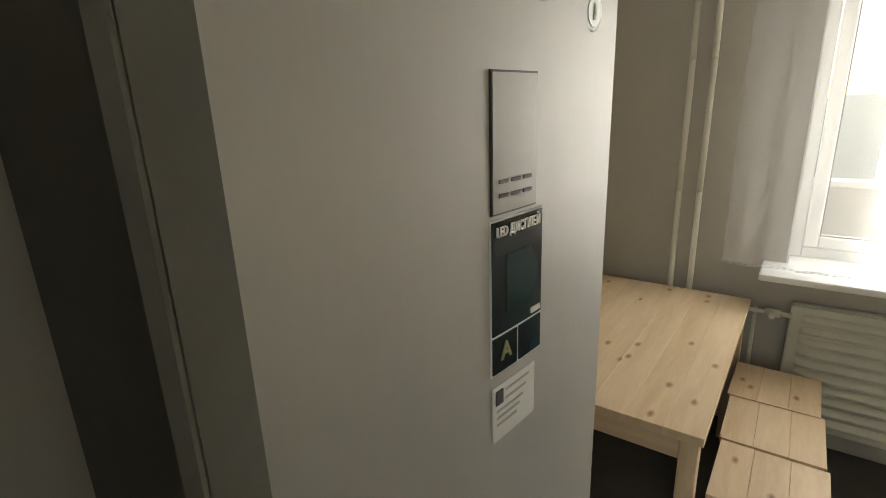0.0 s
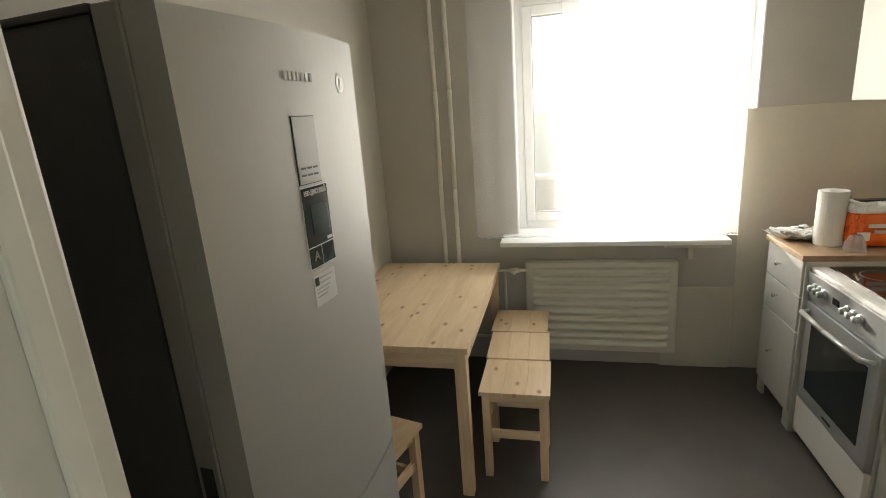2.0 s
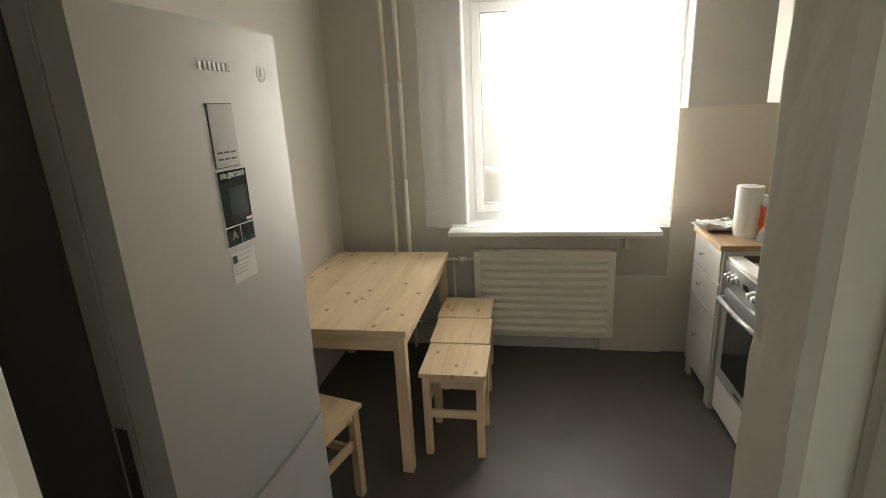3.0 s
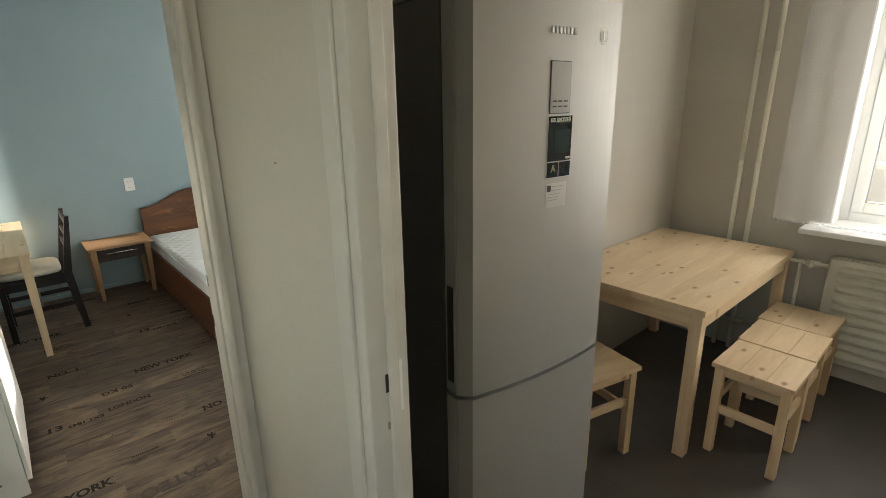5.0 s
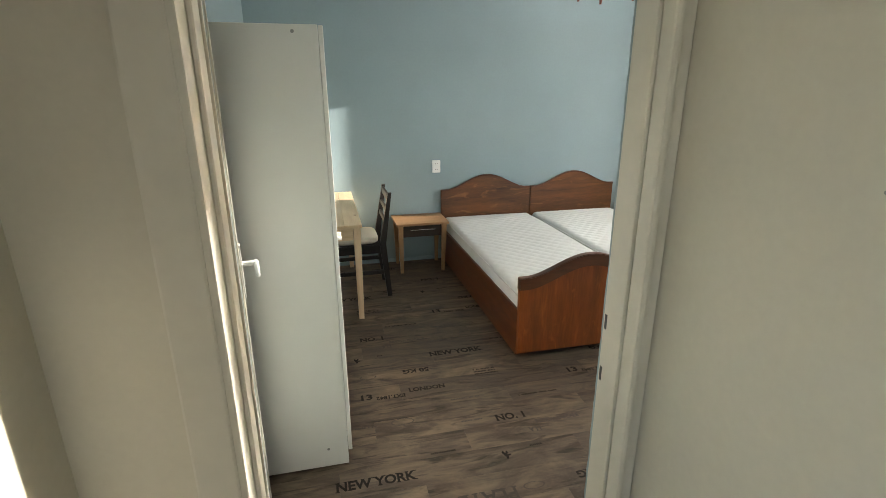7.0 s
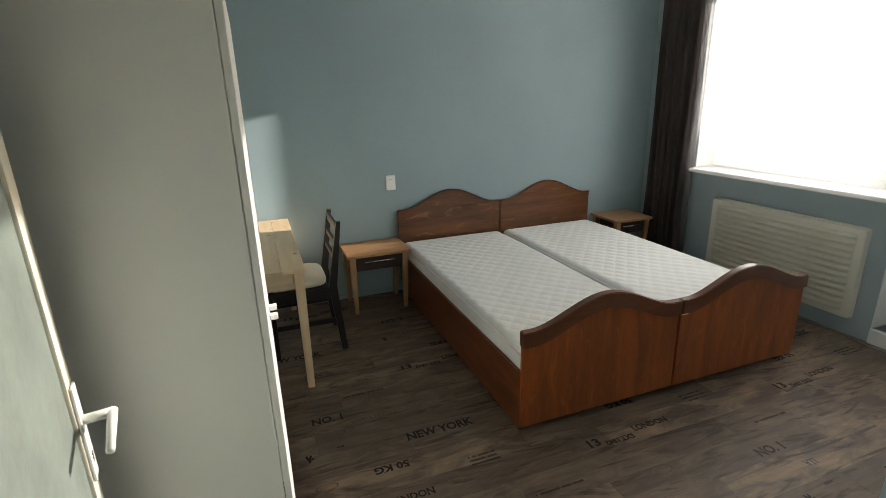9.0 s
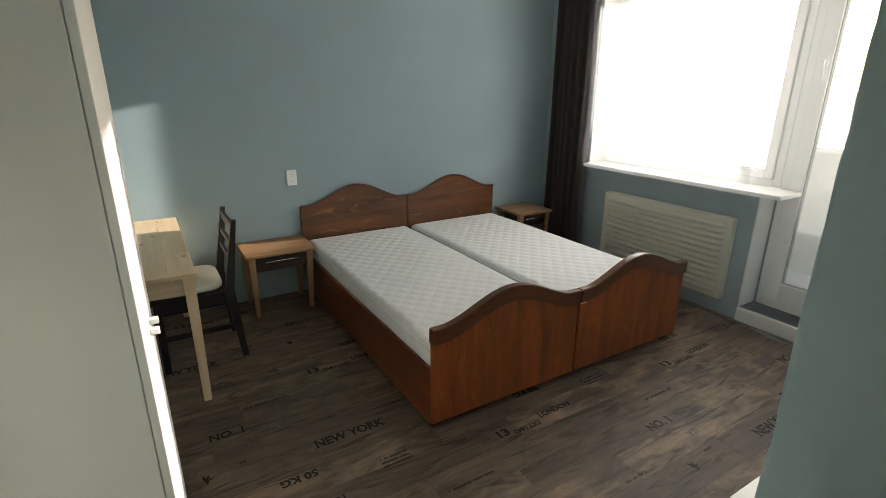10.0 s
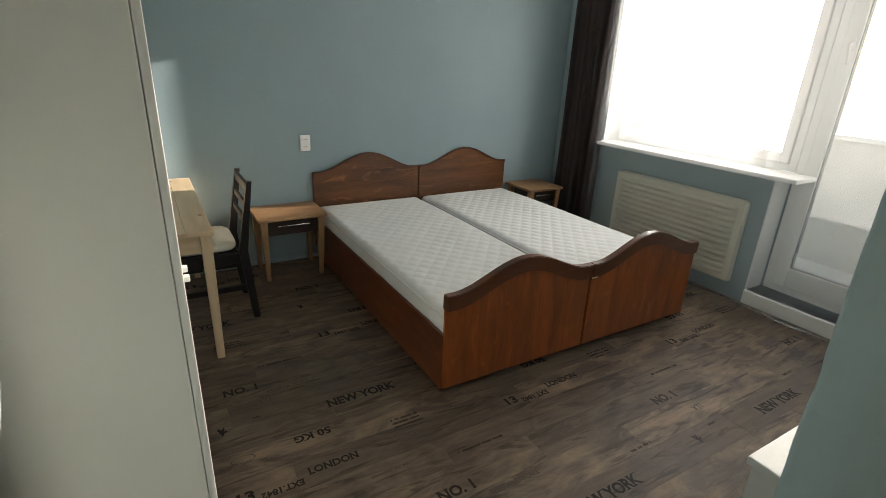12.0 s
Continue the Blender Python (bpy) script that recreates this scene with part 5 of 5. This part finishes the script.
def desk():
    t = thing("pine_desk", "pale pine writing table against the blue wall", "table", (-4.00, -0.145, 0))
    W, D, Z = 1.21, 0.72, 0.705
    for i in range(6):
        a = -D / 2 + D * i / 6
        part("board", box(B(), -W / 2, a + 0.0003, Z - 0.022, W / 2, a + D / 6 - 0.0003, Z, 0.002, 1), M_PINE_X, t)
    for sx in (-1, 1):
        for sy in (-1, 1):
            x, y = sx * (W / 2 - 0.035), sy * (D / 2 - 0.035)
            part("leg", bar(B(), (x - 0.004 * sx, y, 0), (x, y, Z - 0.0225), 0.036, 0.036, 0.050, 0.050), M_PINE_Z, t)
    for s in (-1, 1):
        y = s * (D / 2 - 0.035)
        part("apron", box(B(), -W / 2 + 0.062, y - 0.01, Z - 0.112, W / 2 - 0.062, y + 0.01, Z - 0.0225, 0.002, 1), M_PINE_X, t)
        x = s * (W / 2 - 0.035)
        part("apron", box(B(), x - 0.01, -D / 2 + 0.062, Z - 0.112, x + 0.01, D / 2 - 0.062, Z - 0.0225, 0.002, 1), M_PINE_Y, t)
    return t


desk()


def chair(loc, rz):
    c = thing("dining_chair", "black-brown wooden chair with a beige seat cushion", "chair", loc, rz=rz)
    W, D, S, H = 0.41, 0.40, 0.435, 0.835
    for x in (-W / 2 + 0.02, W / 2 - 0.02):
        part("front_leg", box(B(), x - 0.018, -D / 2, 0, x + 0.018, -D / 2 + 0.036, S - 0.02, 0.003), M_BLACKWOOD, c)
        bm = bar(B(), (x, D / 2 + 0.03, 0), (x, D / 2 - 0.01, S), 0.034, 0.036, 0.034, 0.048)
        bar(bm, (x, D / 2 - 0.01, S), (x, D / 2 + 0.055, H), 0.034, 0.048, 0.032, 0.026)
        part("back_post", bm, M_BLACKWOOD, c)
    for z, h in ((0.77, 0.055), (0.68, 0.035), (0.595, 0.035)):
        y = D / 2 - 0.01 + 0.065 * (z - S) / (H - S)
        part("back_slat", box(B(), -W / 2 + 0.037, y - 0.008, z, W / 2 - 0.037, y + 0.010, z + h, 0.004), M_BLACKWOOD, c)
    part("seat", box(B(), -W / 2, -D / 2 - 0.01, S - 0.018, W / 2, D / 2 - 0.035, S, 0.004), M_BLACKWOOD, c)
    for s in (-1, 1):
        x = s * (W / 2 - 0.02)
        part("seat_rail", box(B(), x - 0.010, -D / 2 + 0.036, S - 0.072, x + 0.010, D / 2 - 0.03, S - 0.019, 0.002, 1), M_BLACKWOOD, c)
        part("stretcher", box(B(), x - 0.009, -D / 2 + 0.036, 0.19, x + 0.009, D / 2 + 0.02, 0.222, 0.002, 1), M_BLACKWOOD, c)
    part("seat_rail", box(B(), -W / 2 + 0.038, -D / 2 + 0.008, S - 0.072, W / 2 - 0.038, -D / 2 + 0.028, S - 0.019, 0.002, 1), M_BLACKWOOD, c)
    part("stretcher", box(B(), -W / 2 + 0.03, -0.012, 0.194, W / 2 - 0.03, 0.010, 0.220, 0.002, 1), M_BLACKWOOD, c)
    return c


CH = (-3.99, 0.205)
chair((*CH, 0), 0)
_c = thing("seat_cushion", "padded beige cushion lying on the chair", "cushion", (*CH, 0.4365))
bm = B()


def _cush(u, v):
    a = 2 * math.pi * u
    f = lambda c: math.copysign(abs(c) ** 0.4, c)
    s = (1 - abs(2 * v - 1) ** 2.4) ** 0.45 if 0 < v < 1 else 0
    r = 0.82 + 0.18 * s
    k = r if 0 < v < 1 else 0.0
    return (0.195 * f(math.cos(a)) * k, -0.02 + 0.185 * f(math.sin(a)) * k, 0.052 * v)


sheet(bm, 40, 10, _cush)
part("cover", bm, M_CUSHION, _c, smooth=True)

_s = thing("wall_socket", "white double power socket on the blue wall", "socket", (XB, 1.008, 0.90))
part("plate", box(B(), 0.0, -0.038, -0.058, 0.011, 0.038, 0.058, 0.006), M_PVC, _s)
for z in (-0.026, 0.026):
    o = part("outlet", rod(B(), (0.010, 0, z), (0.0128, 0, z), 0.021, seg=24), M_PVC, _s)
    for y in (-0.008, 0.008):
        part("hole", rod(B(), (0.0128, y, z), (0.0134, y, z), 0.003, seg=8), M_BLACK, o)

_d = thing("dresser", "low grey-white cabinet against the wall beside the bedroom door", "cabinet", (-1.10, 0.99, 0))
part("body", box(B(), -0.185, 0.0, 0.0, -0.032, 0.60, 0.745, 0.003), M_GREYBOARD, _d)
part("top", box(B(), -0.195, -0.008, 0.7455, -0.032, 0.608, 0.765, 0.003), M_GREYBOARD, _d)


def chandelier(loc):
    c = thing("ceiling_lamp", "dark red-brown wooden hanging ceiling lamp", "lamp", loc)
    x, y, z = loc
    part("rod", rod(B(), (0, 0, 0.14), (0, 0, ZC - z - 0.02), 0.008), M_REDBROWN, c)
    part("ceiling_cup", rod(B(), (0, 0, ZC - z - 0.05), (0, 0, ZC - z), 0.03, 0.05, 20), M_REDBROWN, c)
    part("hub", rod(B(), (0, 0, 0.02), (0, 0, 0.15), 0.028, 0.018, 16), M_REDBROWN, c)
    for i in range(5):
        a = radians(72 * i + 20)
        d = Vector((math.cos(a), math.sin(a), 0))
        arm = part("arm", tube(B(), [d * 0.02 + Vector((0, 0, 0.06)), d * 0.08 + Vector((0, 0, 0.02)), d * 0.16 + Vector((0, 0, 0.05))], 0.008), M_REDBROWN, c, smooth=True)
        p = d * 0.16
        part("shade", rod(B(), p + Vector((0, 0, 0.05)), p + Vector((0, 0, 0.15)), 0.022, 0.05, 20), M_BAG, arm, smooth=True)
        part("tassel", rod(B(), p + Vector((0, 0, 0.0)), p + Vector((0, 0, 0.048)), 0.006, 0.012, 10), M_REDBROWN, arm)
    return c


chandelier((-2.86, 1.60, 2.05))

# ---------------------------------------------------------------- printed plank floor
PW, PL = 0.1545, 1.10
rnd = random.Random(5)
row = 0
x = XW - 0.001
plank_mesh = {}


def plank(y0, y1, x0, x1):
    key = (round(y1 - y0, 3), round(x1 - x0, 3))
    if key not in plank_mesh:
        bm = B()
        w, l, c = key[1], key[0], 0.0012
        vs = []
        for z, i in ((-0.0035, 0.0002), (-0.0007, 0.0002), (0.0, c)):
            vs.append([bm.verts.new(p) for p in ((-w / 2 + i, -l / 2 + i, z), (w / 2 - i, -l / 2 + i, z), (w / 2 - i, l / 2 - i, z), (-w / 2 + i, l / 2 - i, z))])
        for a, b in zip(vs, vs[1:]):
            for k in range(4):
                bm.faces.new((a[k], a[(k + 1) % 4], b[(k + 1) % 4], b[k]))
        bm.faces.new(vs[-1])
        me = bpy.data.meshes.new("plank")
        bmesh.ops.recalc_face_normals(bm, faces=bm.faces[:])
        bm.to_mesh(me)
        bm.free()
        me.materials.append(M_PLANK)
        plank_mesh[key] = me
    ob = new("plank", plank_mesh[key])
    ob.location = ((x0 + x1) / 2, (y0 + y1) / 2, 0.0)
    ob.parent = floor_b


while x > XB + 0.01:
    x0 = max(x - PW, XB + 0.001)
    y = YS - (0.0, 0.42, 0.78, 0.25, 0.60)[row % 5] - PL * 0.0
    while y < YBW:
        a, b = max(y, YS), min(y + PL, YBW - 0.001)
        if b - a > 0.03:
            plank(a, b, x0, x)
        y += PL
    x = x0
    row += 1


SERIFS = {"N": ((0, 0), (0, 1), (1, 1)), "E": ((0, 0), (0, 1)), "W": ((0, 1), (0.5, 1), (1, 1)), "Y": ((0, 1), (1, 1), (0.5, 0)), "R": ((0, 0), (0, 1), (1, 0)),
          "K": ((0, 0), (0, 1), (1, 0), (1, 1)), "L": ((0, 0), (0, 1)), "D": ((0, 0), (0, 1)), "1": ((0.5, 0),), "X": ((0, 0), (0, 1), (1, 0), (1, 1)), "T": ((0.5, 0),),
          "A": ((0, 0), (1, 0)), "P": ((0, 0), (0, 1)), "I": ((0, 0), (0, 1)), "V": ((0, 1), (1, 1))}


def add_serifs(ob, text, size):
    """Short slabs at the feet and heads of each letter."""
    bm = bmesh.new()
    bm.from_mesh(ob.data)
    bmesh.ops.remove_doubles(bm, verts=bm.verts[:], dist=0.000002)
    left, glyphs = set(bm.verts), []
    while left:
        todo = [left.pop()]
        xs = [todo[0].co.x]
        while todo:
            for e in todo.pop().link_edges:
                for w in e.verts:
                    if w in left:
                        left.discard(w)
                        todo.append(w)
                        xs.append(w.co.x)
        glyphs.append((min(xs), max(xs)))
    zt = max(v.co.z for v in bm.verts)
    y0, y1 = min(v.co.y for v in bm.verts), max(v.co.y for v in bm.verts)
    h = size * 0.055
    letters = [ch for ch in text if ch != " "]
    if len(glyphs) == len(letters):
        for ch, (a, b) in zip(letters, sorted(glyphs)):
            for u, v in SERIFS.get(ch, ()):
                x, w = a + size * 0.06 + (b - a - size * 0.12) * u, size * 0.13
                y = y0 if v == 0 else y1 - h
                box(bm, x - w, y, -zt, x + w, y + h, zt + 0.00005)
    bm.to_mesh(ob.data)
    bm.free()


def print_text(text, size, length, cx, cy, turned=False, pale=False):
    ob = words("printed_text", text, size, M_INK_PALE if pale else M_INK, pose(cx, cy, 0.0006, 0, 0, 270 if turned else 90), floor_b, 0.0002, length=length, bold=0.02 if pale else 0.032)
    add_serifs(ob, text, size)


# repeating stencil print, by its pattern repeat of about 0.97 m across and 1.22 m along
for i in range(-1, 3):
    for j in range(0, 4):
        ox, oy = -0.985 * j, 1.205 * i + 0.605 * (j % 2)
        for text, size, length, cx, cy, turned, pale in PRINTS:
            X, Y = cx + ox, cy + oy
            if text == "PLATEO" and (i, j) != (0, 0):
                continue
            if XB + 0.1 < X < XW - 0.06 and YS + 0.2 < Y < YBW - 0.2:
                print_text(text, size, length, X, Y, turned, pale)


def print_bars(cx, cy, n, length, h=0.012, gap=0.012, pale=True):
    """Small print that cannot be read: rows of short upright strokes, broken into words."""
    bm = B()
    for k in range(n):
        y = cy - length / 2
        end = cy + length / 2 - length * 0.25 * rnd.random()
        while y < end:
            w = h * rnd.uniform(0.35, 0.6)
            box(bm, cx - k * (h + gap) - h * rnd.uniform(0.8, 1.0), y, 0.0002, cx - k * (h + gap), y + w, 0.0009)
            y += w + (h * 0.25 if rnd.random() < 0.8 else h * 1.1)
    part("printed_line", bm, M_INK_PALE if pale else M_INK, floor_b)


def print_oval(cx, cy, rx, ry):
    bm = B()
    for k in range(28):
        q0, q1 = 2 * math.pi * k / 28, 2 * math.pi * (k + 0.8) / 28
        vs = [bm.verts.new((cx + rx * f * math.cos(q), cy + ry * f * math.sin(q), 0.0006)) for q, f in ((q0, 1), (q1, 1), (q1, 0.86), (q0, 0.86))]
        bm.faces.new(vs)
    part("printed_ring", bm, M_INK_PALE, floor_b)


def print_blot(cx, cy):
    """Small dark heraldic mark, as a plain ragged shape."""
    bm = B()
    for dx, dy, a, b in ((0.0, 0.0, 0.012, 0.010), (0.014, 0.004, 0.010, 0.007), (-0.013, -0.008, 0.010, 0.006), (-0.012, 0.010, 0.010, 0.005), (0.006, 0.016, 0.006, 0.008), (0.024, 0.002, 0.006, 0.006)):
        bm.faces.new([bm.verts.new((cx + dx + a * math.cos(q), cy + dy + b * math.sin(q), 0.0005 + 0.0001 * dx)) for q in [math.pi * k / 4 for k in range(8)]])
    part("printed_mark", bm, M_INK, floor_b)


SMALL = [(-1.525, 0.235, 3, 0.165, False), (-1.868, 0.855, 1, 0.055, False), (-1.920, 0.435, 1, 0.13, False), (-2.110, 0.63, 1, 0.13, True),
         (-2.255, 1.06, 1, 0.27, False), (-2.300, 0.66, 1, 0.20, True), (-1.790, 0.600, 1, 0.08, True), (-2.175, 0.10, 1, 0.11, True)]
for i in range(-1, 3):
    for j in range(0, 4):
        ox, oy = -0.985 * j, 1.205 * i + 0.605 * (j % 2)
        inside = lambda x, y: XB + 0.15 < x < XW - 0.08 and YS + 0.2 < y < YBW - 0.2
        for cx, cy, n, l, pale in SMALL:
            if inside(cx + ox, cy + oy):
                print_bars(cx + ox, cy + oy, n, l, pale=pale)
        for cx, cy, rx, ry in ((-2.184, 0.28, 0.026, 0.060), (-1.642, 0.749, 0.020, 0.048)):
            if inside(cx + ox, cy + oy):
                print_oval(cx + ox, cy + oy, rx, ry)
        if inside(-1.844 + ox, 0.697 + oy):
            print_blot(-1.844 + ox, 0.697 + oy)
